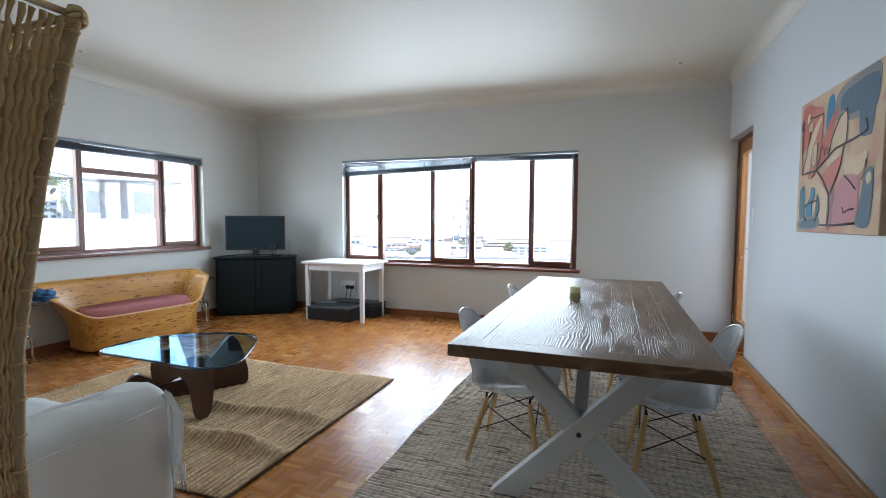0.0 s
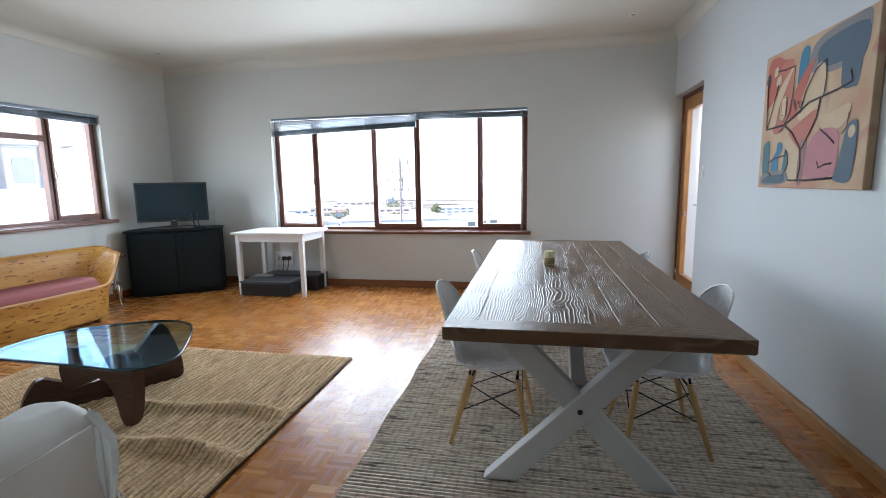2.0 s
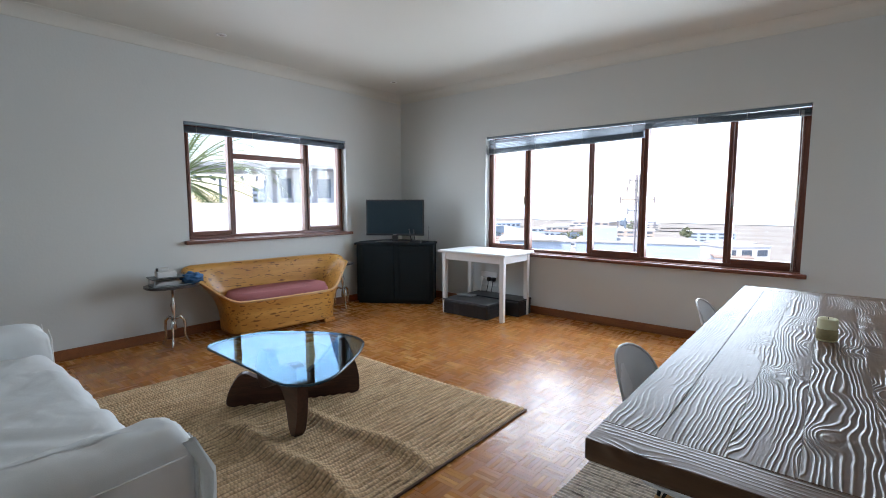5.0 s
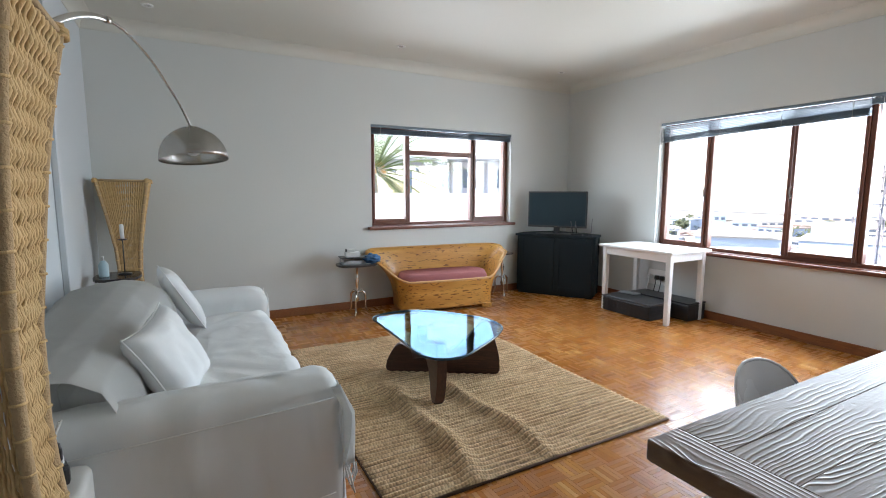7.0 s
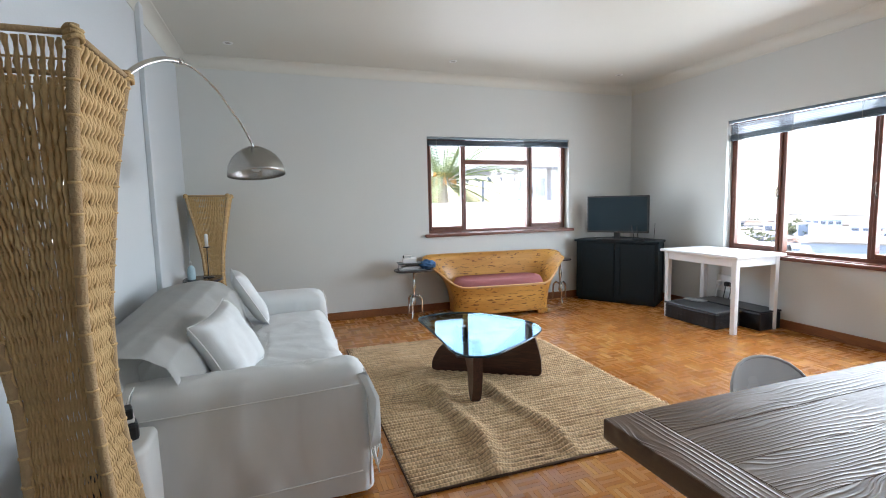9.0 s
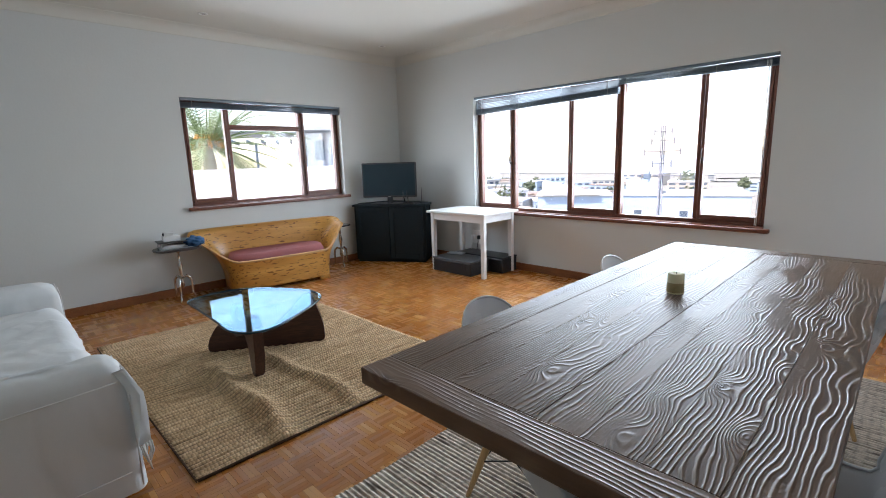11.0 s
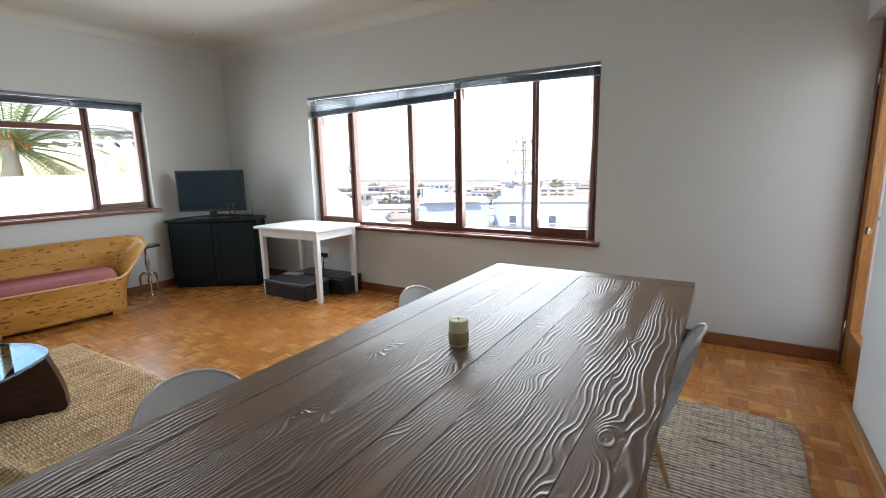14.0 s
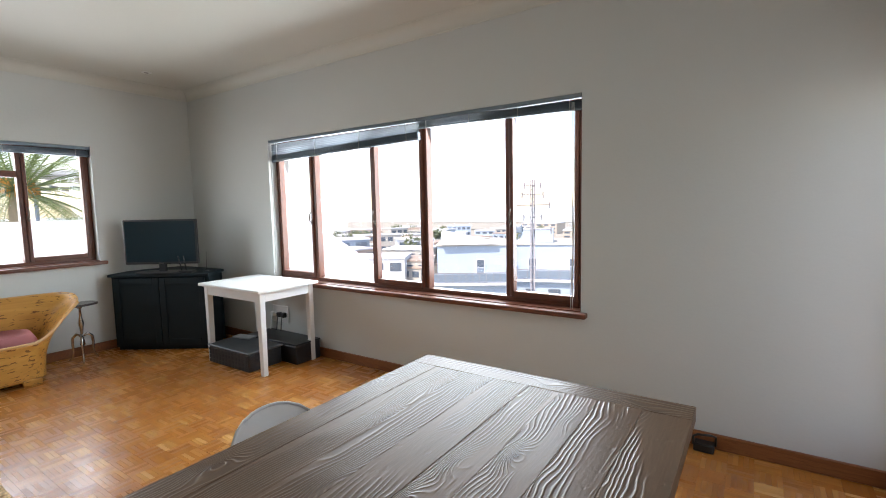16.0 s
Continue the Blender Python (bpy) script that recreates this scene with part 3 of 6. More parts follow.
# ---- dining table ----
def planks_material(name, along_y=True, swirl=1.0, ridges_per_metre=82.0):
    """Brushed old planks: bands of raised grain that bend round knots, and smooth stretches between."""
    n = Nodes(name)
    info = n.add("ShaderNodeObjectInfo")
    r = n.math("MULTIPLY", info.outputs["Random"], 23.0)
    base = n.coords("Object", (1, 1, 1))
    at = n.add("ShaderNodeVectorMath", {"operation": "ADD"}, i0=base, i1=n.add("ShaderNodeCombineXYZ", X=r, Y=r, Z=r).outputs[0]).outputs[0]

    def stretched(across, along):
        return n.add("ShaderNodeMapping", Vector=at, Scale=(across, along, across) if along_y else (along, across, across)).outputs[0]
    field = n.noise(stretched(7.0, 1.6), 1.0, 2.0, 0.4, 0.3)
    wander = n.noise(stretched(3.0, 3.2), 1.0, 3, 0.5)
    knots = n.add("ShaderNodeTexVoronoi", Vector=stretched(7.5, 3.4), Scale=1.0, Randomness=1.0).outputs["Distance"]
    eye = n.math("POWER", n.math("SUBTRACT", 1.0, n.math("MINIMUM", n.math("MULTIPLY", knots, 2.6), 1.0)), 1.6)
    sep = n.add("ShaderNodeSeparateXYZ", Vector=base)
    across = sep.outputs[0 if along_y else 1]
    bend = n.math("ADD", n.math("MULTIPLY", field, 64.0 * swirl), n.math("ADD", n.math("MULTIPLY", eye, 38.0 * swirl), n.math("MULTIPLY", wander, 24.0 * swirl)))
    rings = n.math("ADD", n.math("MULTIPLY", n.math("SINE", n.math("ADD", n.math("MULTIPLY", across, 2 * math.pi * ridges_per_metre), bend)), 0.5), 0.5)
    # sharp ridges with wide flat valleys in some bands, nothing but pores in others
    band = n.noise(stretched(9.0, 1.7), 1.0, 2.0, 0.5, 0.4)
    keep = n.ramp(band, [(0.40, (0.06,) * 3), (0.52, (1,) * 3)])
    ridges = n.math("MULTIPLY", n.math("POWER", rings, 3.2), keep)
    fine = n.noise(n.coords("Object", (170, 9, 170) if along_y else (9, 170, 170)), 1.0, 4)
    pits = n.noise(n.coords("Object", (70, 38, 70)), 1.0, 3)
    dents = n.ramp(n.noise(stretched(16.0, 9.0), 1.0, 3, 0.6), [(0.30, (0,) * 3), (0.38, (1,) * 3)])
    tone = n.mix(field, (0.185, 0.096, 0.048), (0.305, 0.178, 0.100))
    tone = n.mix(n.math("MULTIPLY", info.outputs["Random"], 0.40), tone, (0.170, 0.105, 0.068))
    tone = n.mix(n.math("MULTIPLY", n.math("MULTIPLY", n.math("SUBTRACT", 1.0, rings), keep), 0.42), tone, (0.085, 0.050, 0.032))
    tone = n.mix(n.math("MULTIPLY", ridges, 0.30), tone, (0.40, 0.30, 0.215))
    tone = n.mix(n.math("MULTIPLY", fine, 0.45), tone, (0.075, 0.048, 0.034))
    tone = n.mix(n.math("MULTIPLY", n.math("POWER", eye, 3.0), 0.7), tone, (0.06, 0.032, 0.02))
    height = n.math("ADD", n.math("MULTIPLY", ridges, 1.0), n.math("ADD", n.math("MULTIPLY", fine, 0.22), n.math("ADD", n.math("MULTIPLY", pits, 0.35), n.math("MULTIPLY", dents, 0.5))))
    n.bump(height, 0.64, 0.0026)
    return n.done(tone, n.math("ADD", n.math("MULTIPLY", fine, 0.14), 0.33), Specular_IOR_Level=0.38)


M_PLANK = planks_material("weathered plank along y")
M_PLANK_X = planks_material("weathered plank along x", False, 0.42, 72.0)
M_TABLEG = plain("grey-white table paint", (0.66, 0.66, 0.65), 0.5, vary=0.06)


def dining_table():
    x0, x1, y0, y1, zt = -0.456, 0.54, 1.865, 4.30, 0.752
    cx, cy = (x0 + x1) / 2, (y0 + y1) / 2
    tab = thing("dining_table", pose(cx, cy, 0), "long table with weathered brown plank top and white crossed legs", "table")
    hx, hy = (x1 - x0) / 2, (y1 - y0) / 2
    top = part("tabletop", box(-hx + 0.004, hx - 0.004, -hy + 0.004, hy - 0.004, zt - 0.05, zt - 0.006), M_PLANK, tab, "thick brown plank top")
    widths = [0.115, 0.13, 0.12, 0.135, 0.11, 0.125, 0.13]
    widths.append(2 * hx - sum(widths))
    x = -hx
    for k, w in enumerate(widths):
        part("plank", box(x + 0.0002, x + w - 0.0002, -hy + 0.1052, hy - 0.1052, zt - 0.046, zt - (0.0, 0.0008, 0.0003)[k % 3], 0.0010), M_PLANK, top)
        x += w
    for s in (-1, 1):
        part("end_board", box(-hx, hx, *sorted((s * hy, s * (hy - 0.105))), zt - 0.047, zt, 0.003, 2), M_PLANK_X, top)
        part("edge_board", box(*sorted((s * hx, s * (hx - 0.006))), -hy + 0.105, hy - 0.105, zt - 0.048, zt - 0.004, 0.001), M_PLANK, top)
    for s in (-1, 1):
        ly = s * (hy - 0.31)
        for q in (-1, 1):
            bm = bmesh.new()
            pts = [(-0.385 * q, 0.011), (-0.255 * q, 0.011), (0.385 * q, zt - 0.085), (0.255 * q, zt - 0.085)]
            bm_prism(bm, pts, -0.032, 0.032, 0.004)
            part("leg", bm, M_TABLEG, tab, place=Matrix.Translation((0, ly - s * 0.0 + (-0.012 if q > 0 else 0.012), 0)) @ Matrix.Rotation(radians(90), 4, "X"))
        part("bolt", lathe([(0.011, 0), (0.011, 0.004), (0.006, 0.006)], sides=12), M_BLACK, tab, "dark bolt head", place=pose(0, ly - 0.044, 0.34, 90))
        bm = bmesh.new()
        y_a, y_b = ly - s * 0.03, ly - s * 0.52
        quad = [(y_a, 0.30), (y_a, 0.42), (y_b + s * 0.12, zt - 0.085), (y_b, zt - 0.085)]
        bm_prism(bm, quad, -0.03, 0.03, 0.004)
        part("brace", bm, M_TABLEG, tab, place=Matrix(((0, 0, 1, 0), (1, 0, 0, 0), (0, 1, 0, 0), (0, 0, 0, 1))))
        part("crossbar", box(-0.40, 0.40, ly - 0.04, ly + 0.04, zt - 0.085, zt - 0.05, 0.003), M_TABLEG, tab)
    return tab


dining_table()


# ---- rugs ----
def rug_material(name, dark, mid, light, row, cell, along="x", gap=0.6, fleck=0.0):
    """Thick woven ribs, knobbly along their length, with the dark warp showing in broken lines between them."""
    n = Nodes(name)
    at = n.coords("Object")
    sx, sy = (cell, row) if along == "x" else (row, cell)
    sep = n.add("ShaderNodeSeparateXYZ", Vector=at)
    over = sep.outputs[1 if along == "x" else 0]
    streak = n.noise(n.coords("Object", (4, 70, 1) if along == "x" else (70, 4, 1)), 1.0, 3)
    vor = n.add("ShaderNodeTexVoronoi", Vector=n.coords("Object", (1 / sx, 1 / sy, 1)), Scale=1.0, Randomness=0.45)
    big = n.noise(at, 2.2, 4)
    rib = n.math("ADD", n.math("MULTIPLY", n.math("SINE", n.math("MULTIPLY", over, 2 * math.pi / row)), 0.5), 0.5)
    open_weave = n.ramp(n.noise(n.coords("Object", (9, 42, 1) if along == "x" else (42, 9, 1)), 1.0, 3), [(0.42, (0.1,) * 3), (0.60, (1,) * 3)])
    where = n.ramp(n.noise(at, 1.6, 2), [(0.36, (0.45,) * 3), (0.56, (1,) * 3)])
    line = n.math("MULTIPLY", n.math("MULTIPLY", n.math("POWER", n.math("SUBTRACT", 1.0, rib), 5.0), open_weave), n.math("MULTIPLY", where, gap))
    tone = n.ramp(streak, [(0.32, dark), (0.5, mid), (0.68, light)])
    tone = n.mix(n.math("MULTIPLY", big, 0.4), tone, mid)
    tone = n.mix(n.math("MULTIPLY", n.ramp(vor.outputs["Distance"], [(0.40, (0, 0, 0)), (0.75, (1,) * 3)]), 0.55), tone, shade(dark, 0.5))
    tone = n.mix(line, tone, shade(dark, 0.22))
    if fleck:
        tone = n.mix(n.math("MULTIPLY", n.ramp(n.noise(n.coords("Object", (6, 42, 1)), 1.0, 3), [(0.60, (0,) * 3), (0.65, (1,) * 3)]), fleck), tone, shade(dark, 0.3))
    n.bump(n.math("ADD", n.math("SUBTRACT", 1.0, vor.outputs["Distance"]), n.math("MULTIPLY", rib, 0.7)), 1.0, 0.007)
    return n.done(tone, 0.92, Specular_IOR_Level=0.2)


def rug(name, x0, x1, y0, y1, row, along, thick, material, label, folds=(), wave=0.0, group=""):
    """A woven rug: rows of yarn with real height, and folds given as (x0, y0, x1, y1, height, width)."""
    ob = thing(name, pose((x0 + x1) / 2, (y0 + y1) / 2, 0.0), label, "rug")
    w, h = x1 - x0, y1 - y0
    nx, ny = (int(w / 0.03), int(h / row) * 4) if along == "x" else (int(w / row) * 4, int(h / 0.03))
    xs, ys = np.linspace(-w / 2, w / 2, nx + 1), np.linspace(-h / 2, h / 2, ny + 1)
    X, Y = np.meshgrid(xs, ys)
    across = Y if along == "x" else X
    Z = thick + (0.0042 if row > 0.025 else 0.0028) * np.sin(across / row * 2 * np.pi) + wave * np.sin(X * 5 + np.sin(Y * 4)) * np.sin(Y * 6.1 + X)
    Xw, Yw = X + (x0 + x1) / 2, Y + (y0 + y1) / 2
    for fx0, fy0, fx1, fy1, fh, fw in folds:
        L = math.hypot(fx1 - fx0, fy1 - fy0)
        ux, uy = (fx1 - fx0) / L, (fy1 - fy0) / L
        s = (Xw - fx0) * ux + (Yw - fy0) * uy
        d = -(Xw - fx0) * uy + (Yw - fy0) * ux + 0.025 * np.sin(s * 7)
        ends = np.clip(s / 0.12 + 0.5, 0, 1) * np.clip((L - s) / 0.25 + 0.5, 0, 1)
        Z += fh * np.exp(-(d / fw) ** 2) * ends * (0.8 + 0.2 * np.sin(s * 11))
    edge = 0.006 * np.sin(Yw * 9) * (np.abs(X) > w / 2 - 0.1) * (1 if wave else 0.3)
    X = X + edge
    n = (nx + 1) * (ny + 1)
    top = np.stack([X.ravel(), Y.ravel(), np.maximum(Z, 0.004).ravel()], 1)
    verts = top.tolist()
    faces = [(r * (nx + 1) + c, r * (nx + 1) + c + 1, (r + 1) * (nx + 1) + c + 1, (r + 1) * (nx + 1) + c) for r in range(ny) for c in range(nx)]
    rim = [c for c in range(nx + 1)] + [r * (nx + 1) + nx for r in range(1, ny + 1)] + [ny * (nx + 1) + c for c in range(nx - 1, -1, -1)] + [r * (nx + 1) for r in range(ny - 1, 0, -1)]
    for k in rim:
        verts.append((verts[k][0], verts[k][1], 0.001))
    for a in range(len(rim)):
        b = (a + 1) % len(rim)
        faces.append((rim[a], n + a, n + b, rim[b]))
    me = bpy.data.meshes.new("weave")
    me.from_pydata(verts, [], faces)
    me.materials.append(material)
    for p in me.polygons:
        p.use_smooth = True
    weave = new("weave", me)
    weave.parent = ob
    return ob


M_JUTE = rug_material("jute weave", (0.38, 0.225, 0.11), (0.70, 0.47, 0.27), (0.84, 0.63, 0.39), 0.032, 0.016, "y", 0.85)
M_RAG = rug_material("rag weave", (0.40, 0.31, 0.24), (0.80, 0.69, 0.58), (0.93, 0.85, 0.74), 0.022, 0.035, "x", 0.5, 0.8)
r1 = rug("jute_rug", -3.60, -1.43, 1.66, 3.35, 0.032, "y", 0.012, M_JUTE, "natural jute rug with rumpled folds under the glass table",
         ((-2.45, 2.47, -1.42, 2.52, 0.040, 0.038), (-2.50, 2.12, -1.42, 2.09, 0.052, 0.045), (-2.75, 1.98, -2.40, 2.20, 0.020, 0.06), (-3.2, 2.6, -2.6, 2.45, 0.010, 0.07)), 0.004)
part("binding", tube([(-1.085 + 2.17, -0.842, 0.007), (1.087, 0.842, 0.007)], 0.007, 8), plain("brown rug binding", (0.10, 0.05, 0.03), 0.9), r1, "dark brown edge binding")
part("binding", tube([(-1.085, -0.845, 0.006), (1.085, -0.845, 0.006)], 0.006, 8), bpy.data.materials["brown rug binding"], r1, "dark brown edge binding")
r2 = rug("rag_rug", -0.91, 1.01, 1.20, 4.62, 0.022, "x", 0.009, M_RAG, "grey and beige woven rag rug under the dining table", (), 0.0015)


# ---- furniture materials ----
M_SHELL = plain("white moulded plastic", (0.78, 0.79, 0.80), 0.28, vary=0.02, bump=0.03)
M_MAPLE = wood("pale turned maple", (0.50, 0.28, 0.10), (0.72, 0.46, 0.20), 0.35, "z", 2.0)
M_WIRE = plain("black wire", (0.02, 0.02, 0.02), 0.4, 0.6)


def creased_cloth(name, colour, depth):
    """Washed cotton: a fine weave, and soft hanging folds."""
    n = Nodes(name)
    at = n.where()
    weave, stain = n.noise(at, 320.0, 3), n.noise(at, 4.0, 3)
    folds = n.noise(n.where((6, 6, 2.0)), 1.0, 1.5, 0.4, 0.5)
    tone = n.mix(stain, shade(colour, 0.96), shade(colour, 1.03))
    tone = n.mix(n.math("MULTIPLY", weave, 0.3), tone, shade(colour, 0.92))
    height = n.math("ADD", n.math("MULTIPLY", folds, 2.4), n.math("MULTIPLY", weave, 0.08))
    n.bump(height, 0.6, depth)
    return n.done(tone, 0.88, Specular_IOR_Level=0.25)


M_LINEN = creased_cloth("white slipcover cotton", (0.74, 0.75, 0.74), 0.008)
M_THROW = creased_cloth("off-white throw", (0.69, 0.68, 0.65), 0.010)
M_PIPING = plain("white piping", (0.78, 0.78, 0.76), 0.8, vary=0.03)
# cabinet and screen: teal of their reflections is put into the dark base colours
M_CAB = plain("black stained cabinet wood", (0.007, 0.016, 0.021), 0.6, vary=0.25, scale=9, Specular_IOR_Level=0.3)
M_SCREEN = plain("television screen", (0.006, 0.020, 0.028), 0.12, vary=0.1, bump=0.0)
M_WALNUT = wood("dark walnut", (0.035, 0.012, 0.008), (0.10, 0.038, 0.024), 0.35, "x", 1.5)
M_PINK = plain("dusty pink cushion cloth", (0.42, 0.15, 0.15), 0.95, vary=0.08, bump=0.4, grain=240, depth=0.003)
M_BLUE_CLOTH = plain("blue cloth", (0.03, 0.12, 0.26), 0.8, vary=0.3, scale=25)
M_PAPER = plain("paper", (0.7, 0.7, 0.68), 0.8, vary=0.05)
M_DARKTOP = plain("dark table top", (0.05, 0.04, 0.04), 0.25)
M_GREYLID = plain("grey plastic lid", (0.055, 0.062, 0.068), 0.45)
M_ALU = plain("pale grey plastic", (0.35, 0.37, 0.38), 0.5)
M_WAX = plain("yellow candle wax", (0.95, 0.88, 0.56), 0.5, vary=0.04)
M_BAND = plain("candle band", (0.55, 0.44, 0.22), 0.6, vary=0.35, scale=90)


def pine_material():
    """Orange pine with many small dark flecks."""
    n = Nodes("orange flecked pine")
    at = n.coords("Object", (1.2, 7, 7))
    big = n.noise(at, 1.0, 4, 0.6, 0.7)
    flecks = n.noise(n.coords("Object", (11, 55, 55)), 1.0, 2, 0.5, 0.6)
    tone = n.ramp(big, [(0.3, (0.46, 0.19, 0.035)), (0.6, (0.62, 0.31, 0.07)), (0.8, (0.70, 0.38, 0.11))])
    tone = n.mix(n.ramp(flecks, [(0.60, (0, 0, 0)), (0.64, (0.9,) * 3)]), tone, (0.16, 0.055, 0.012))
    n.bump(flecks, 0.1, 0.002)
    return n.done(tone, n.math("ADD", n.math("MULTIPLY", big, 0.15), 0.25))


M_PINE = pine_material()
M_PINE_EDGE = plain("pale pine edge", (0.66, 0.37, 0.15), 0.4)


# ---- chairs ----
def chair_shell_mesh():
    """A moulded seat shell: deep bowl, waisted back with a round top, and a turned-out rim."""
    prof = [(0.238, 0.408, 0.120), (0.240, 0.412, 0.158), (0.236, 0.414, 0.186), (0.222, 0.413, 0.206), (0.195, 0.407, 0.220), (0.15, 0.398, 0.230), (0.09, 0.388, 0.234), (0.02, 0.380, 0.232), (-0.05, 0.378, 0.226),
            (-0.11, 0.388, 0.216), (-0.155, 0.413, 0.206), (-0.185, 0.455, 0.199), (-0.205, 0.51, 0.196), (-0.222, 0.57, 0.194), (-0.237, 0.63, 0.190), (-0.250, 0.685, 0.181), (-0.259, 0.725, 0.168), (-0.266, 0.757, 0.148),
            (-0.271, 0.782, 0.120), (-0.275, 0.799, 0.086), (-0.277, 0.808, 0.050), (-0.278, 0.811, 0.018)]
    bm = bmesh.new()
    rows = []
    for i, (y, z, w) in enumerate(prof):
        back = min(1.0, max(0.0, (z - 0.385) / 0.14)) if y < -0.04 else 0.0
        full = w / 0.234
        row = []
        for k in range(25):
            u = -1 + 2 * k / 24
            c = abs(u) ** 2.6
            rise = 0.088 * c * (1 - back) * full ** 3
            fore = 0.085 * (abs(u) * full) ** 2.2 * back
            row.append((u * w * (1 - 0.07 * back), y + fore, z - 0.033 - 0.018 * back * max(0.0, (z - 0.45) / 0.35) + rise + 0.03 * c * back * (1 - back)))
        rows.append(row)
    bm_sheet(bm, rows)
    rim = [r[0] for r in rows] + rows[-1][1:-1] + [r[-1] for r in rows[::-1]] + rows[0][-2:0:-1]
    bmesh.ops.solidify(bm, geom=bm.faces[:], thickness=0.005)
    bm_tube(bm, rim + rim[:1], 0.0052, 6, caps=False)
    return bm


def eames_chair():
    ob = thing("dining_chair", pose(0, 0, 0), "white moulded shell chair with pale wooden dowel legs", "chair", "chairs round the table")
    part("shell", chair_shell_mesh(), M_SHELL, ob, "glossy white plastic shell", smooth=True)
    tops = [(-0.115, 0.125), (0.115, 0.125), (-0.105, -0.10), (0.105, -0.10)]
    feet = [(-0.195, 0.185), (0.195, 0.185), (-0.185, -0.185), (0.185, -0.185)]
    for (tx, ty), (fx, fy) in zip(tops, feet):
        pts = [(tx + (fx - tx) * f, ty + (fy - ty) * f, 0.330 * (1 - f) + 0.0105 * f) for f in (0, 0.25, 0.6, 1)]
        part("leg", tube(pts, [0.0125, 0.0155, 0.014, 0.009], 10), M_MAPLE, ob, "pale wooden dowel leg")
        part("bracket", tube([(tx, ty, 0.355), (tx + (fx - tx) * 0.1, ty + (fy - ty) * 0.1, 0.295)], 0.006, 6), M_WIRE, ob, "black steel leg bracket")
    def at(i, f):
        return (tops[i][0] + (feet[i][0] - tops[i][0]) * f, tops[i][1] + (feet[i][1] - tops[i][1]) * f, 0.330 * (1 - f) + 0.01 * f)
    for a, b in ((0, 1), (2, 3), (0, 2), (1, 3)):
        part("wire_brace", tube([at(a, 0.12), at(b, 0.52)], 0.0032, 6), M_WIRE, ob, "black wire cross brace")
        part("wire_brace", tube([at(b, 0.12), at(a, 0.52)], 0.0032, 6), M_WIRE, ob, "black wire cross brace")
    for y in (-0.09, 0.12):
        part("seat_rail", tube([(-0.11, y, 0.328), (0.11, y, 0.328)], 0.005, 6), M_WIRE, ob, "black steel rail")
    return ob


chair = eames_chair()
chair.matrix_basis = pose(-0.335, 2.545, 0, 0, 0, -92)
for m in (pose(-0.30, 3.60, 0, 0, 0, -89), pose(0.447, 2.60, 0, 0, 0, 91), pose(0.33, 3.63, 0, 0, 0, 88)):
    copy_thing(chair, m)


# ---- candle on the table ----
def candle(x, y, z):
    ob = thing("candle", pose(x, y, z), "yellow pillar candle with a printed paper band", "candle")
    part("wax", lathe([(0.030, 0.0), (0.031, 0.002), (0.031, 0.078), (0.028, 0.083), (0.018, 0.080), (0.004, 0.078)], sides=32), M_WAX, ob)
    part("band", lathe([(0.0318, 0.006), (0.0325, 0.007), (0.0325, 0.044), (0.0318, 0.045)], sides=32), M_BAND, ob, "printed brown band")
    part("wick", tube([(0, 0, 0.076), (0.001, 0, 0.088)], 0.001, 6), M_BLACK, ob)


candle(-0.058, 3.13, 0.7525)


# ---- white desk ----
def desk(x0, x1, y0, y1, zt):
    ob = thing("side_desk", pose((x0 + x1) / 2, (y0 + y1) / 2, 0), "small white painted square table under the window", "table")
    hx, hy = (x1 - x0) / 2, (y1 - y0) / 2
    part("tabletop", box(-hx, hx, -hy, hy, zt - 0.026, zt, 0.006, 2), M_WHITE, ob)
    i, w = 0.035, 0.052
    for sx in (-1, 1):
        for sy in (-1, 1):
            cx, cy = sx * (hx - i - w / 2), sy * (hy - i - w / 2)
            bm = bmesh.new()
            bm_box(bm, cx - w / 2, cx + w / 2, cy - w / 2, cy + w / 2, 0, zt - 0.028, 0.004)
            for v in bm.verts:
                if v.co.z < 0.1:
                    v.co.x, v.co.y = cx + (v.co.x - cx) * 0.86, cy + (v.co.y - cy) * 0.86
            part("leg", bm, M_WHITE, ob)
    a, b = hx - i - w, hy - i - w
    for s in (-1, 1):
        part("apron", box(-a, a, *sorted((s * (b + w - 0.004), s * (b + w - 0.024))), zt - 0.105, zt - 0.027, 0.002), M_WHITE, ob)
        part("apron", box(*sorted((s * (a + w - 0.004), s * (a + w - 0.024))), -b, b, zt - 0.105, zt - 0.027, 0.002), M_WHITE, ob)


desk(-3.50, -2.605, 4.965, 5.585, 0.725)
M_WEAVE = plain("black woven plastic", (0.022, 0.023, 0.026), 0.55, vary=0.3, scale=40)
crate = thing("storage_crate", pose(-3.135, 5.195, 0), "low black woven plastic crate under the white desk", "box")
part("body", box(-0.30, 0.30, -0.20, 0.13, 0, 0.150, 0.012, 2), M_BLACK, crate)
part("lid", box(-0.31, 0.31, -0.21, 0.14, 0.151, 0.170, 0.006), M_GREYLID, crate, "dark grey lid")
for k in range(12):
    for j in range(4):
        part("weave_strip", box(-0.295 + k * 0.0495, -0.268 + k * 0.0495, -0.2035, -0.2003, 0.008 + j * 0.035, 0.036 + j * 0.035, 0.0012), M_WEAVE, crate)
for k in range(6):
    for j in range(4):
        part("weave_strip", box(0.3003, 0.3035, -0.19 + k * 0.052, -0.15 + k * 0.052, 0.008 + j * 0.035, 0.036 + j * 0.035, 0.0012), M_WEAVE, crate)
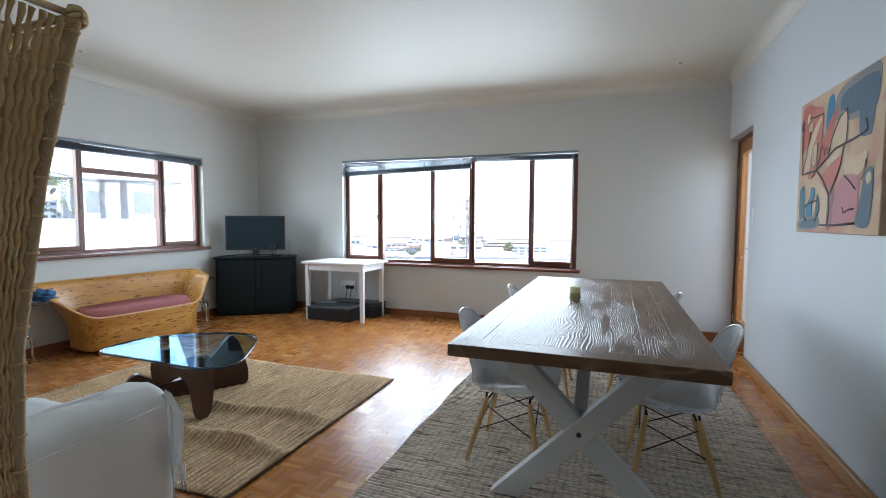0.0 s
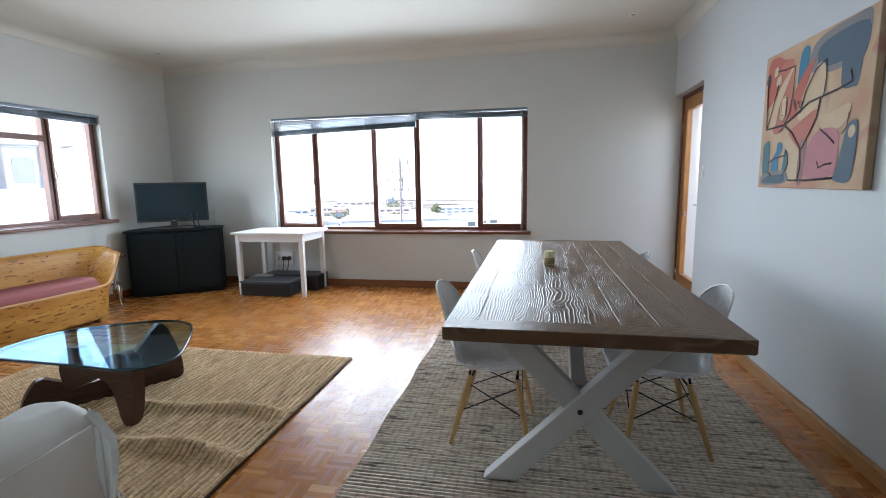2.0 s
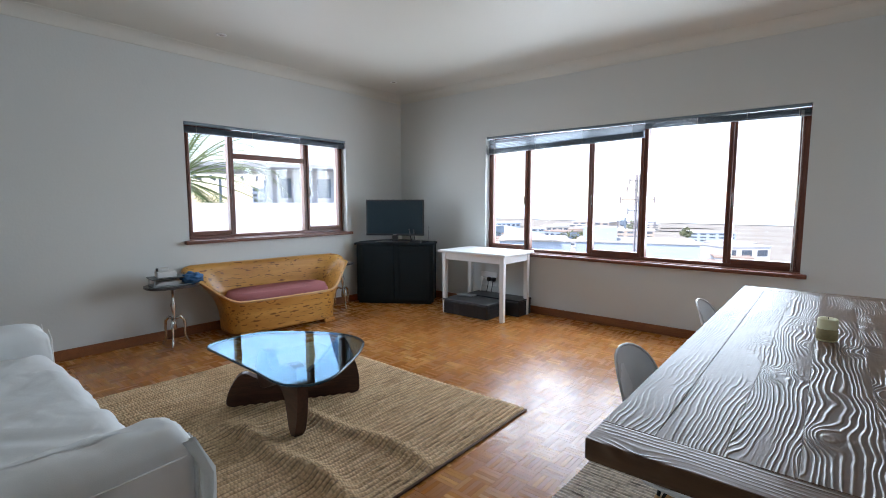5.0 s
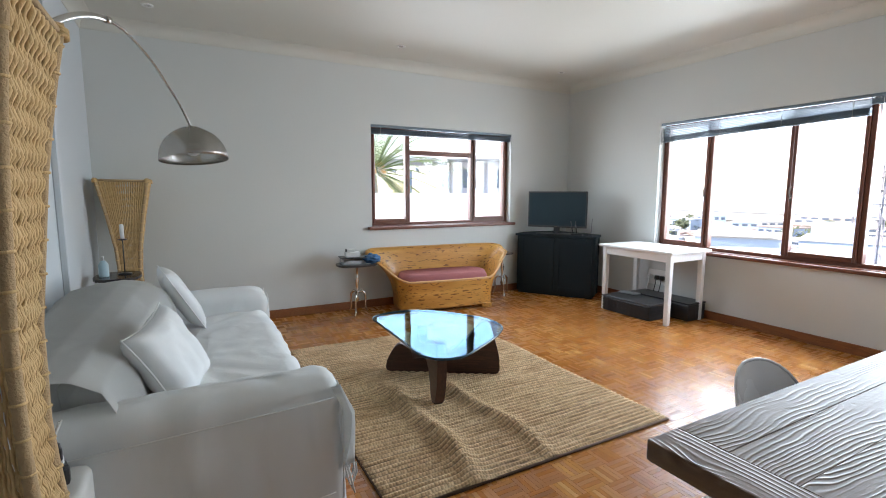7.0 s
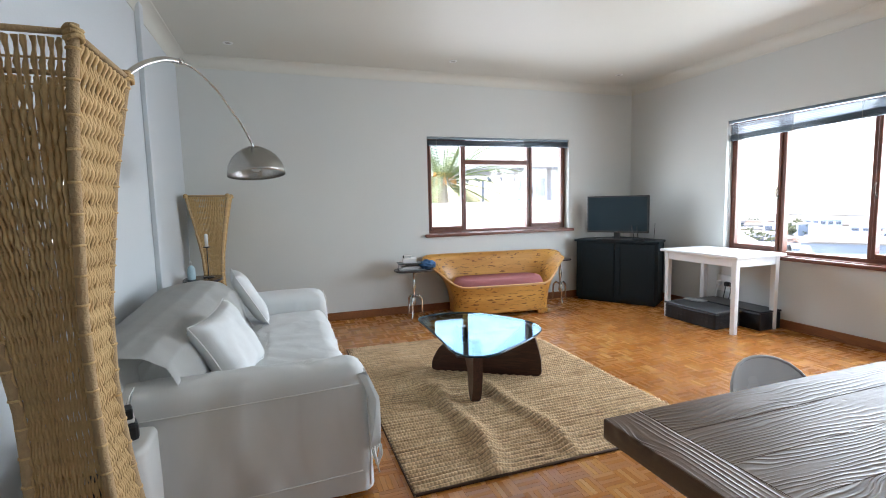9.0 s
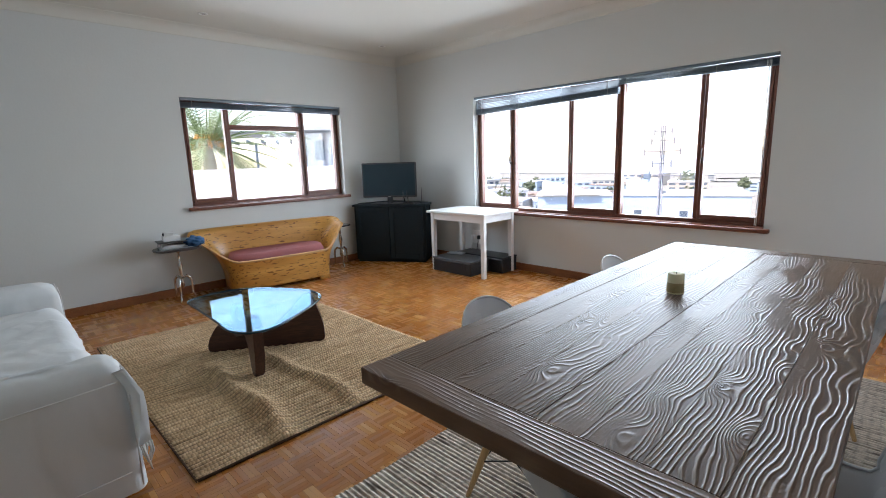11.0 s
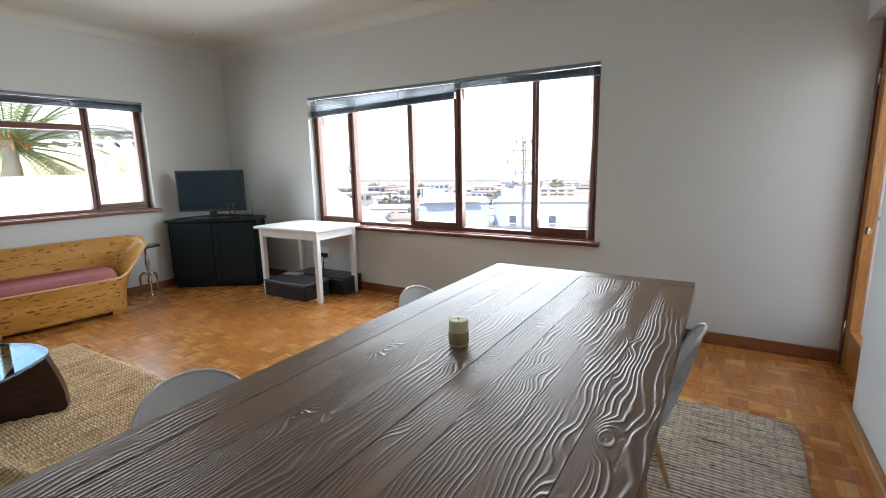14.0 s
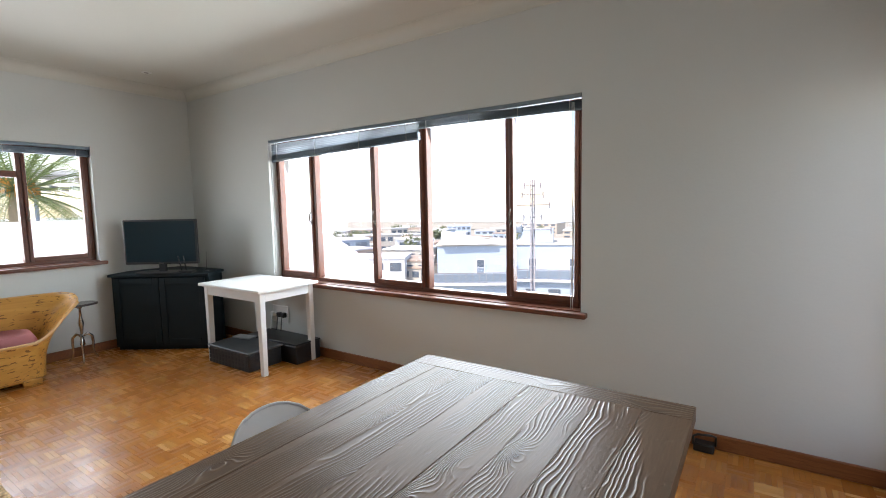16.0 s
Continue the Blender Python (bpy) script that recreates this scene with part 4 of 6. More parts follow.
case = thing("storage_box", pose(-2.99, 5.475, 0), "flat black plastic box behind the crate", "box")
part("body", box(-0.38, 0.34, -0.135, 0.135, 0, 0.165, 0.01, 2), M_BLACK, case)
part("lid", box(-0.385, 0.345, -0.138, 0.138, 0.166, 0.182, 0.004), M_BLACK, case)
cover = thing("flat_tray", pose(-3.33, 5.28, 0.171, 0, 0, 10), "flat pale grey plastic tray lying on the crate", "tray")
part("tray", box(-0.10, 0.12, -0.05, 0.05, 0, 0.014, 0.006, 2), M_ALU, cover)


# ---- television cabinet and television ----
def tv_corner():
    fl, fr = Vector((-4.60, 4.69)), Vector((-3.80, 5.22))
    d = (fr - fl).normalized()
    deg = math.degrees(math.atan2(d.y, d.x))
    L = (fr - fl).length
    ob = thing("tv_cabinet", pose(fl.x, fl.y, 0, 0, 0, deg), "black stained two-door corner television cabinet", "cabinet")
    out = [(0, 0.02), (L, 0.02), (L + 0.0, 0.30), (L * 0.62, 0.50), (0.36, 0.62), (0.03, 0.30)]
    bm = bmesh.new()
    bm_prism(bm, out, 0.03, 0.735)
    part("body", bm, M_CAB, ob)
    bm = bmesh.new()
    bm_prism(bm, [(-0.02, -0.01), (L + 0.02, -0.01), (L + 0.02, 0.31), (L * 0.62, 0.52), (0.35, 0.64), (0.0, 0.31)], 0.737, 0.765, 0.005)
    part("top", bm, M_CAB, ob)
    part("plinth", box(0.02, L - 0.02, 0.03, 0.28, 0, 0.029), M_CAB, ob)
    for a, b in ((0.03, L / 2 - 0.003), (L / 2 + 0.003, L - 0.03)):
        door = part("door", box(a, b, 0.0, 0.018, 0.05, 0.725, 0.003), M_CAB, ob)
        for f in ((a, a + 0.06, 0.05, 0.725), (b - 0.06, b, 0.05, 0.725), (a + 0.06, b - 0.06, 0.05, 0.115), (a + 0.06, b - 0.06, 0.66, 0.725)):
            part("door_frame", box(f[0] + 0.001, f[1] - 0.001, -0.006, -0.0005, f[2] + 0.001, f[3] - 0.001, 0.0015), M_CAB, door)
    for y in (0.02, 0.26):
        part("side_strip", box(L + 0.0005, L + 0.008, y, y + 0.03, 0.03, 0.73, 0.001), M_CAB, ob)
    tv = thing("television", pose(-4.245, 5.018, 0.766, 0, 0, math.degrees(math.atan2(0.404, 0.607))), "flat black television, switched off, on the corner cabinet", "television")
    w, z0, z1 = 0.365, 0.085, 0.53
    part("housing", box(-w, w, 0.0, 0.035, z0, z1, 0.006, 2), M_BLACK, tv)
    part("screen", box(-w + 0.018, w - 0.018, -0.003, 0.001, z0 + 0.024, z1 - 0.018), M_SCREEN, tv, "dark glossy screen")
    part("back_cover", box(-w * 0.6, w * 0.6, 0.035, 0.075, z0 + 0.05, z1 - 0.1, 0.015), M_BLACK, tv)
    part("badge", box(-0.022, 0.022, -0.0045, -0.001, z0 + 0.007, z0 + 0.014), M_CHROME, tv, "small silver badge")
    part("neck", box(-0.035, 0.035, 0.005, 0.035, 0.012, z0 + 0.01, 0.004), M_BLACK, tv)
    bm = bmesh.new()
    bm_prism(bm, smooth_loop([(-0.21, -0.08), (0.21, -0.08), (0.19, 0.11), (-0.19, 0.11)], 5), 0.0, 0.012, 0.003)
    part("stand", bm, M_BLACK, tv, "glossy black stand plate")
    d3 = Matrix.Translation((-4.245, 5.018, 0.766)) @ Matrix.Rotation(math.atan2(0.404, 0.607), 4, "Z")
    router = thing("router", d3 @ pose(0.27, -0.035, 0), "small black router with two raised antennas", "router")
    part("body", box(-0.07, 0.07, -0.045, 0.045, 0.0, 0.025, 0.006), M_BLACK, router)
    for x, tilt in ((-0.055, -0.03), (-0.01, -0.02)):
        part("antenna", tube([(x, 0, 0.02), (x + tilt, 0, 0.17)], [0.006, 0.005], 8), M_BLACK, router)
    aerial = thing("aerial", d3 @ pose(0.41, 0.06, 0), "thin black indoor aerial rod on a small foot", "aerial")
    part("foot", lathe([(0.03, 0), (0.03, 0.008), (0.01, 0.014)], sides=16), M_BLACK, aerial)
    part("rod", tube([(0, 0, 0.01), (0.01, 0, 0.20)], [0.003, 0.002], 6), M_BLACK, aerial)
    return ob


tv_corner()


# ---- pine bench shaped like a tub ----
def tub_bench():
    ob = thing("tub_bench", pose(-4.41, 3.505, 0, 0, 0, 84), "orange pine tub-shaped bench with scrolled arms and a pink cushion seat", "bench")
    n, m = 72, 14

    def at(theta, f):
        c, s = math.cos(theta), math.sin(theta)
        x0 = math.copysign(abs(c) ** 0.5, c)
        y0 = math.copysign(abs(s) ** 0.5, s)
        # a low straight front, arms that rise in a slope to the high back
        if s < 0:
            H = 0.335 + 0.245 * min(1.0, max(0.0, (0.88 + y0) / 0.88)) ** 1.1
        else:
            H = 0.58 + 0.075 * min(1.0, s * 1.3)
        z = 0.035 + (H - 0.035) * f
        g = (z / 0.60) ** 3.0
        a, b = 0.555 + 0.310 * g, 0.255 + (0.02 if s > 0 else 0.05) * g
        return (x0 * a, y0 * b, z)
    bm = bmesh.new()
    rows = [[at(2 * math.pi * k / n, j / m) for k in range(n)] for j in range(m + 1)]
    bm_sheet(bm, rows, closed=True)
    bmesh.ops.recalc_face_normals(bm, faces=bm.faces[:])
    bmesh.ops.solidify(bm, geom=bm.faces[:], thickness=0.024)
    part("tub", bm, M_PINE, ob, "flared tub of bent pine boards")
    rim = [at(2 * math.pi * k / n, 1.0) for k in range(n + 1)]
    rim = [(x * 0.985, y * 0.985, z + 0.002) for x, y, z in rim]
    part("rim", tube(rim, 0.0115, 8, caps=False, squash=0.8), M_PINE_EDGE, ob, "pale rounded pine rim")
    bm = bmesh.new()
    bm_prism(bm, [(math.copysign(abs(math.cos(t)) ** 0.62, math.cos(t)) * 0.52, math.copysign(abs(math.sin(t)) ** 0.62, math.sin(t)) * 0.225) for t in (2 * math.pi * k / 40 for k in range(40))], 0.27, 0.29)
    part("seat_board", bm, M_PINE, ob)
    bm = bmesh.new()
    rows = []
    for f, z in ((0.90, 0.292), (0.985, 0.305), (1.0, 0.325), (0.985, 0.350), (0.93, 0.402), (0.75, 0.380), (0.4, 0.387), (0.02, 0.389)):
        rows.append([(math.copysign(abs(math.cos(t)) ** 0.6, math.cos(t)) * 0.525 * f, math.copysign(abs(math.sin(t)) ** 0.6, math.sin(t)) * 0.222 * f, z) for t in (2 * math.pi * k / 48 for k in range(48))])
    bm_sheet(bm, rows, closed=True)
    part("cushion", bm, M_PINK, ob, "dusty pink fitted seat cushion", smooth=True)
    for s in (-1, 1):
        part("foot", box(*sorted((s * 0.38, s * 0.50)), -0.25, -0.22, 0.0, 0.05, 0.006), M_PINE, ob)
        part("foot", box(*sorted((s * 0.38, s * 0.48)), 0.20, 0.23, 0.0, 0.05, 0.006), M_PINE, ob)
    return ob


tub_bench()


# ---- small silver-legged tables ----
def pedestal_table(x, y, top, r, turn, label):
    ob = thing("pedestal_table", pose(x, y, 0, 0, 0, turn), label, "table")
    part("column", lathe([(0.008, 0.14), (0.022, 0.16), (0.018, 0.2), (0.010, 0.24), (0.014, 0.30), (0.024, 0.36), (0.012, 0.42), (0.009, 0.5), (0.016, top - 0.05), (0.03, top - 0.022)], sides=16), M_CHROME, ob, "turned polished metal column")
    for k in range(3):
        a = 2 * math.pi * k / 3
        c, s = math.cos(a), math.sin(a)
        prof = [(0.01, 0.24), (0.05, 0.255), (0.085, 0.22), (0.09, 0.16), (0.085, 0.09), (0.10, 0.035), (0.125, 0.008)]
        part("leg", tube([(c * d, s * d, z) for d, z in prof], [0.011, 0.013, 0.013, 0.011, 0.009, 0.010, 0.008], 10), M_CHROME, ob, "curved polished metal leg")
    bm = bmesh.new()
    bm_prism(bm, smooth_loop([(-r, -r * 0.75), (r, -r * 0.75), (r, r * 0.75), (-r, r * 0.75)], 6), top - 0.02, top, 0.004)
    part("tabletop", bm, M_DARKTOP, ob, "thin dark tabletop")
    return ob


pedestal_table(-4.48, 2.52, 0.545, 0.17, 90, "small dark-topped table on a polished metal tripod, beside the bench")
pedestal_table(-4.50, 4.39, 0.545, 0.11, 100, "small dark-topped table between the bench and the cabinet")
tray = thing("letter_tray", pose(-4.48, 2.52, 0.546, 0, 0, 84), "grey two-tier letter tray full of papers", "tray")
part("lower_tray", box(-0.16, 0.13, -0.10, 0.11, 0.0, 0.008, 0.002), M_ALU, tray)
part("upper_tray", box(-0.17, 0.12, -0.10, 0.11, 0.062, 0.072, 0.002), M_BLACK, tray, "black upper tray")
for sx in (-0.155, 0.10):
    for sy in (-0.09, 0.10):
        part("post", box(sx, sx + 0.008, sy - 0.004, sy + 0.004, 0.008, 0.062), M_ALU, tray)
papers = thing("paper_stack", pose(-4.48, 2.50, 0.5545, 0, 0, 84), "loose stack of white papers in the tray", "papers")
for k in range(5):
    part("sheet", box(-0.12 + k * 0.006, 0.06 + k * 0.004, -0.08, 0.06, 0.0005 + k * 0.006, 0.005 + k * 0.006, turn=Matrix.Rotation(0.05 * (k - 2), 4, "Z")), M_PAPER, papers)
carton = thing("white_carton", pose(-4.49, 2.48, 0.6185, 0, 0, 82), "small white carton on the letter tray", "box")
part("carton", box(-0.075, 0.07, -0.06, 0.06, 0, 0.05, 0.003), M_PAPER, carton)
gadget = thing("charger_box", pose(-4.50, 2.46, 0.669, 0, 0, 75), "small white box with a black end", "box")
part("body", box(-0.035, 0.045, -0.03, 0.03, 0, 0.028, 0.003), M_PAPER, gadget)
part("end_cap", box(-0.05, -0.0355, -0.03, 0.03, 0, 0.028, 0.002), M_BLACK, gadget)
cloth = thing("blue_cloth", pose(-4.40, 2.66, 0.546), "crumpled shiny blue cloth on the small table", "cloth")
bm = bmesh.new()
bmesh.ops.create_icosphere(bm, subdivisions=4, radius=0.07)
for v in bm.verts:
    q = v.co.normalized()
    w = 1 + 0.35 * noise.noise(q * 2.2) + 0.16 * noise.noise(q * 6)
    v.co = Vector((q.x * 0.085 * w, q.y * 0.085 * w, max(0.0, 0.05 + q.z * 0.05 * w)))
part("cloth", bm, M_BLUE_CLOTH, cloth, smooth=True)


# ---- glass coffee table ----
def coffee_table():
    ob = thing("coffee_table", pose(-2.33, 2.42, 0.011), "low table with rounded triangular glass top and dark wooden base", "table")
    pts = [(x * 0.955 - 0.004, y) for x, y in [(-0.60, -0.27), (-0.64, -0.12), (-0.60, 0.06), (-0.45, 0.21), (-0.17, 0.37), (0.05, 0.37), (0.20, 0.25), (0.36, 0.02), (0.45, -0.15), (0.43, -0.28), (0.30, -0.345), (0.04, -0.335), (-0.40, -0.325), (-0.53, -0.32)]]
    bm = bmesh.new()
    bm_prism(bm, smooth_loop(pts, 6), 0.386, 0.402, 0.003, 2)
    part("glass_top", bm, M_TABLEGLASS, ob, "thick clear bluish glass top")
    ring = smooth_loop(pts, 6)
    part("glass_edge", tube([(x, y, 0.394) for x, y in ring + ring[:1]], 0.0068, 8, caps=False), plain("dark polished glass edge", (0.015, 0.04, 0.06), 0.1, vary=0.05, bump=0.0), ob, "dark polished glass edge")

    def fin(name, a, b, outline, thick):
        a, b = Vector(a), Vector(b)
        d = (b - a).normalized()
        turn = Matrix(((d.x, 0, -d.y, a.x), (d.y, 0, d.x, a.y), (0, 1, 0, 0), (0, 0, 0, 1)))
        bm = bmesh.new()
        bm_prism(bm, smooth_loop(outline, 5), -thick / 2, thick / 2, 0.010, 3)
        part(name, bm, M_WALNUT, ob, "curved dark walnut base piece", place=turn, smooth=False)
    L = 0.80
    fin("base_piece", (-0.53, -0.21), (-0.10, 0.46), [(0.02, 0.0), (0.0, 0.07), (0.05, 0.17), (0.10, 0.205), (0.17, 0.17), (0.28, 0.12), (0.42, 0.14), (0.55, 0.24), (0.64, 0.34), (0.69, 0.380), (0.73, 0.35), (0.78, 0.2), (0.80, 0.08), (0.77, 0.0), (0.5, 0.0), (0.25, 0.0)], 0.06)
    fin("base_piece", (0.125, -0.14), (-0.505, -0.045), [(0.0, 0.0), (0.055, 0.0), (0.085, 0.11), (0.13, 0.22), (0.22, 0.235), (0.36, 0.17), (0.46, 0.135), (0.52, 0.20), (0.50, 0.30), (0.45, 0.37), (0.42, 0.384), (0.34, 0.384), (0.33, 0.32), (0.22, 0.30), (0.08, 0.384), (-0.04, 0.384), (-0.06, 0.28), (-0.045, 0.12)], 0.06)
    return ob


def table_glass():
    n = Nodes("bluish table glass with sky-tinted gloss")
    out = n.tree.nodes["Material Output"]
    clear = n.add("ShaderNodeBsdfTransparent", Color=(0.62, 0.74, 0.76, 1))
    # blue of the reflected sky is put into the gloss colour
    gloss = n.add("ShaderNodeBsdfGlossy", Roughness=0.012, Color=(0.48, 0.76, 1.0, 1))
    facing = n.add("ShaderNodeLayerWeight", Blend=0.5).outputs["Facing"]
    fac = n.math("ADD", n.math("MULTIPLY", n.math("POWER", facing, 4.0), 0.26), 0.034)
    smear = n.noise(n.where(), 9.0, 4)
    fac = n.math("MULTIPLY", fac, n.math("ADD", n.math("MULTIPLY", smear, 0.2), 0.9))
    both = n.add("ShaderNodeMixShader", i0=fac, i1=clear.outputs[0], i2=gloss.outputs[0])
    n.tree.links.new(both.outputs[0], out.inputs["Surface"])
    return n.mat


M_TABLEGLASS = table_glass()
coffee_table()


# ---- sofa ----
def cushion(w, h, t, seed, pinch=0.12):
    """A stuffed cushion standing in x and z, w wide and h high, with drawn-out corners."""
    bm = bmesh.new()
    n = 22
    for side in (-1, 1):
        rows = []
        for i in range(n + 1):
            row = []
            for j in range(n + 1):
                u, v = -1 + 2 * i / n, -1 + 2 * j / n
                e = (1 - u**4) * (1 - v**4)
                k = 1 - pinch * (1 - u * u) * v * v
                kk = 1 - pinch * (1 - v * v) * u * u
                wr = 0.05 * noise.noise(Vector((u * 2.4 + seed, v * 2.4, side))) + 0.02 * noise.noise(Vector((u * 7 + seed, v * 7, side)))
                row.append((u * w / 2 * kk, side * t / 2 * (max(0.0, e) ** 0.45) * (1 + wr * 3), v * h / 2 * k))
            rows.append(row)
        bm_sheet(bm, rows)
    bmesh.ops.remove_doubles(bm, verts=bm.verts[:], dist=0.0008)
    return bm


def scatter_cushion(place, w, h, t, seed, label):
    ob = thing("scatter_cushion", place, label, "cushion")
    part("cover", cushion(w, h, t, seed), M_LINEN, ob, smooth=True)
    k = 0.985
    pts = []
    for i in range(41):
        a = 2 * math.pi * i / 40
        c, s = math.cos(a), math.sin(a)
        g = max(abs(c), abs(s))
        u, v = c / g, s / g
        pts.append((u * w / 2 * (1 - 0.12 * (1 - v * v)), 0, v * h / 2 * (1 - 0.12 * (1 - u * u))))
    part("piping", tube(pts, 0.004, 6, caps=False), M_PIPING, ob, "white piped edge")
    return ob


def wrinkle(x, y, z, amount, scale=3.0):
    fold = abs(noise.noise(Vector((x * 7 + z * 1.5, y * 7 - z * 1.2, z * 1.3))))
    return amount * noise.noise(Vector((x * scale, y * scale * 0.6, z * scale * 0.5))) + amount * (0.9 - 3.0 * fold) * (1.2 - z) + amount * 0.4 * noise.noise(Vector((x * scale * 3, y * scale * 2, z * scale)))


def soft_block(x0, x1, y0, y1, z0, z1, r, amount, seed=0.0, flare=0.0, nseg=26):
    """A stuffed block with rounded upper edges and slight wrinkles."""
    bm = bmesh.new()
    cx, cy = (x0 + x1) / 2, (y0 + y1) / 2
    prof = [(0.0, z0)] + [(0.0, z0 + (z1 - r - z0) * k / 7) for k in range(1, 8)] + [(r * (1 - math.cos(a)), z1 - r + r * math.sin(a)) for a in (math.pi / 2 * k / 6 for k in range(1, 7))]
    prof += [(r + (min(x1 - x0, y1 - y0) / 2 - r) * f, z1 + 0.004 * f) for f in (0.3, 0.6, 0.9)]
    rows = []
    for inset, z in prof:
        row = []
        hx, hy = (x1 - x0) / 2 - inset, (y1 - y0) / 2 - inset
        c = min(0.05, hx * 0.9, hy * 0.9)
        for sx, sy, a0 in ((1, 1, 0), (-1, 1, 90), (-1, -1, 180), (1, -1, 270)):
            for k in range(7):
                a = radians(a0 + 90 * k / 6)
                row.append((cx + sx * (hx - c) + math.cos(a) * c, cy + sy * (hy - c) + math.sin(a) * c, z))
        dense = []
        for i in range(len(row)):
            p, q = Vector(row[i]), Vector(row[(i + 1) % len(row)])
            steps = max(1, int((q - p).length / 0.045)) if inset == 0 else None
            dense.append((p, q))
        row2 = []
        for i, (p, q) in enumerate(dense):
            steps = nseg if i % 7 == 6 else 1
            for t in range(steps):
                row2.append(p.lerp(q, t / steps))
        out = []
        for p in row2:
            w = wrinkle(p.x + seed, p.y, p.z, amount)
            d = Vector((p.x - cx, p.y - cy, 0))
            d = d.normalized() if d.length > 1e-4 else Vector((0, 0, 0))
            fl = flare * (1 - (p.z - z0) / (z1 - z0)) ** 2
            out.append((p.x + d.x * (w + fl), p.y + d.y * (w + fl), p.z + (w if inset > 0 else 0)))
        rows.append(out)
    bm_sheet(bm, rows, closed=True)
    bm.verts.ensure_lookup_table()
    last = [v for v in bm.verts][-len(rows[-1]):]
    bm.faces.new(last).smooth = True
    return bm


def sofa():
    xa, xb, ya, yb = -3.60, -1.505, 0.335, 1.485
    ob = thing("sofa", pose(0, 0, 0), "white slipcovered two-seat sofa with piped arms and throw", "sofa")
    part("base", soft_block(xa + 0.20, xb - 0.20, ya + 0.05, yb - 0.02, 0.06, 0.34, 0.03, 0.006), M_LINEN, ob)
    for name, a, b, seed in (("arm", xb - 0.23, xb, 1.0), ("arm", xa, xa + 0.23, 5.0)):
        arm = part(name, soft_block(a, b, ya + 0.04, yb, 0.035, 0.59, 0.085, 0.010, seed, 0.012), M_LINEN, ob, "slipcovered arm", smooth=True)
        side = b + 0.004 if a > -2.5 else a - 0.004
        for z in (0.50, 0.115):
            part("piping", tube([(side, ya + 0.06, z - 0.022), (side + 0.004, ya + 0.4, z - 0.012), (side + 0.002, (ya + yb) / 2 + 0.1, z - 0.004), (side + 0.002, yb - 0.2, z + 0.004), (side - 0.002, yb - 0.03, z + 0.012)], 0.0028, 6), M_PIPING, arm, "white piped seam")
        for xx in (a + 0.012, b - 0.008):
            part("piping", tube([(xx, yb + 0.004, 0.05), (xx, yb + 0.006, 0.30), (xx, yb + 0.004, 0.50), (xx + (0.02 if xx < (a + b) / 2 else -0.02), yb - 0.005, 0.555)], 0.0032, 6), M_PIPING, arm, "white piped seam")
    part("backrest", soft_block(xa + 0.02, xb - 0.03, ya, ya + 0.26, 0.06, 0.655, 0.11, 0.010, 9.0), M_LINEN, ob, smooth=True)
    part("seat_cushion", soft_block(xa + 0.235, xb - 0.235, ya + 0.27, yb - 0.01, 0.28, 0.45, 0.10, 0.014, 3.0), M_LINEN, ob, "wide sagging seat cushion", smooth=True)
    part("back_cushion", soft_block(xa + 0.26, xb - 0.26, ya + 0.20, ya + 0.41, 0.40, 0.63, 0.12, 0.012, 6.0), M_LINEN, ob, "loose back cushion under the throw", smooth=True)
    # the throw: s runs from the far end to the near one, t from the wall over the ridge to the seat
    path = [(0.01, 0.60), (0.04, 0.71), (0.12, 0.768), (0.24, 0.795), (0.36, 0.805), (0.45, 0.785), (0.53, 0.725), (0.575, 0.63), (0.60, 0.53), (0.64, 0.468), (0.70, 0.462)]
    bm = bmesh.new()
    rows = []
    for i in range(90):
        s = i / 89
        row = []
        for j in range(64):
            t = j / 63
            x = xa + 0.53 + (xb - 0.045 - xa - 0.53) * s
            f = t * (len(path) - 1)
            k = min(int(f), len(path) - 2)
            q = f - k
            q = q * q * (3 - 2 * q) * 0.4 + q * 0.6
            y, z = (path[k][0] + (path[k + 1][0] - path[k][0]) * q, path[k][1] + (path[k + 1][1] - path[k][1]) * q)
            y -= 0.13 * s * min(1.0, t * 2.5) * (1 if t < 0.75 else 1 - 0.2 * (t - 0.75) * 4)
            low = max(0.0, (t - 0.45) / 0.55)
            fold = 0.020 * low * math.sin(s * 31 + 2.2 * math.sin(t * 4) + 2 * noise.noise(Vector((s * 3, 0, 7)))) * (0.5 + 0.5 * s) + 0.016 * noise.noise(Vector((s * 5, t * 4, 2))) + 0.006 * noise.noise(Vector((s * 16, t * 9, 5)))
            lift = max(0.0, (s - 0.80) / 0.20) * low ** 2 * (0.05 + 0.04 * math.sin(s * 60))
            end = max(0.0, 0.12 - s) / 0.12
            row.append((x + 0.30 * low * end * (1 if t < 0.95 else 0.95) + 0.012 * math.sin(t * 5 + s * 9), max(ya + 0.004, ya + y + fold), z - 0.10 * s * (1 - t ** 3) + 0.010 + fold * 0.3 - 0.05 * end * (1 - low) + lift))
        rows.append(row)
    bm_sheet(bm, rows)
    bmesh.ops.solidify(bm, geom=bm.faces[:], thickness=0.006)
    throw = thing("throw", pose(0, 0, 0), "off-white cotton throw draped in folds over the sofa back", "throw")
    part("cloth", bm, M_THROW, throw, smooth=True)
    # fringe hanging at the front of the arm
    fringe = thing("fringed_throw", pose(0, 0, 0), "white fringed throw hanging over the sofa front beside the arm", "throw")
    bm = bmesh.new()
    rows = []
    for i in range(16):
        s = i / 15
        x = xb - 0.15 + 0.17 * s
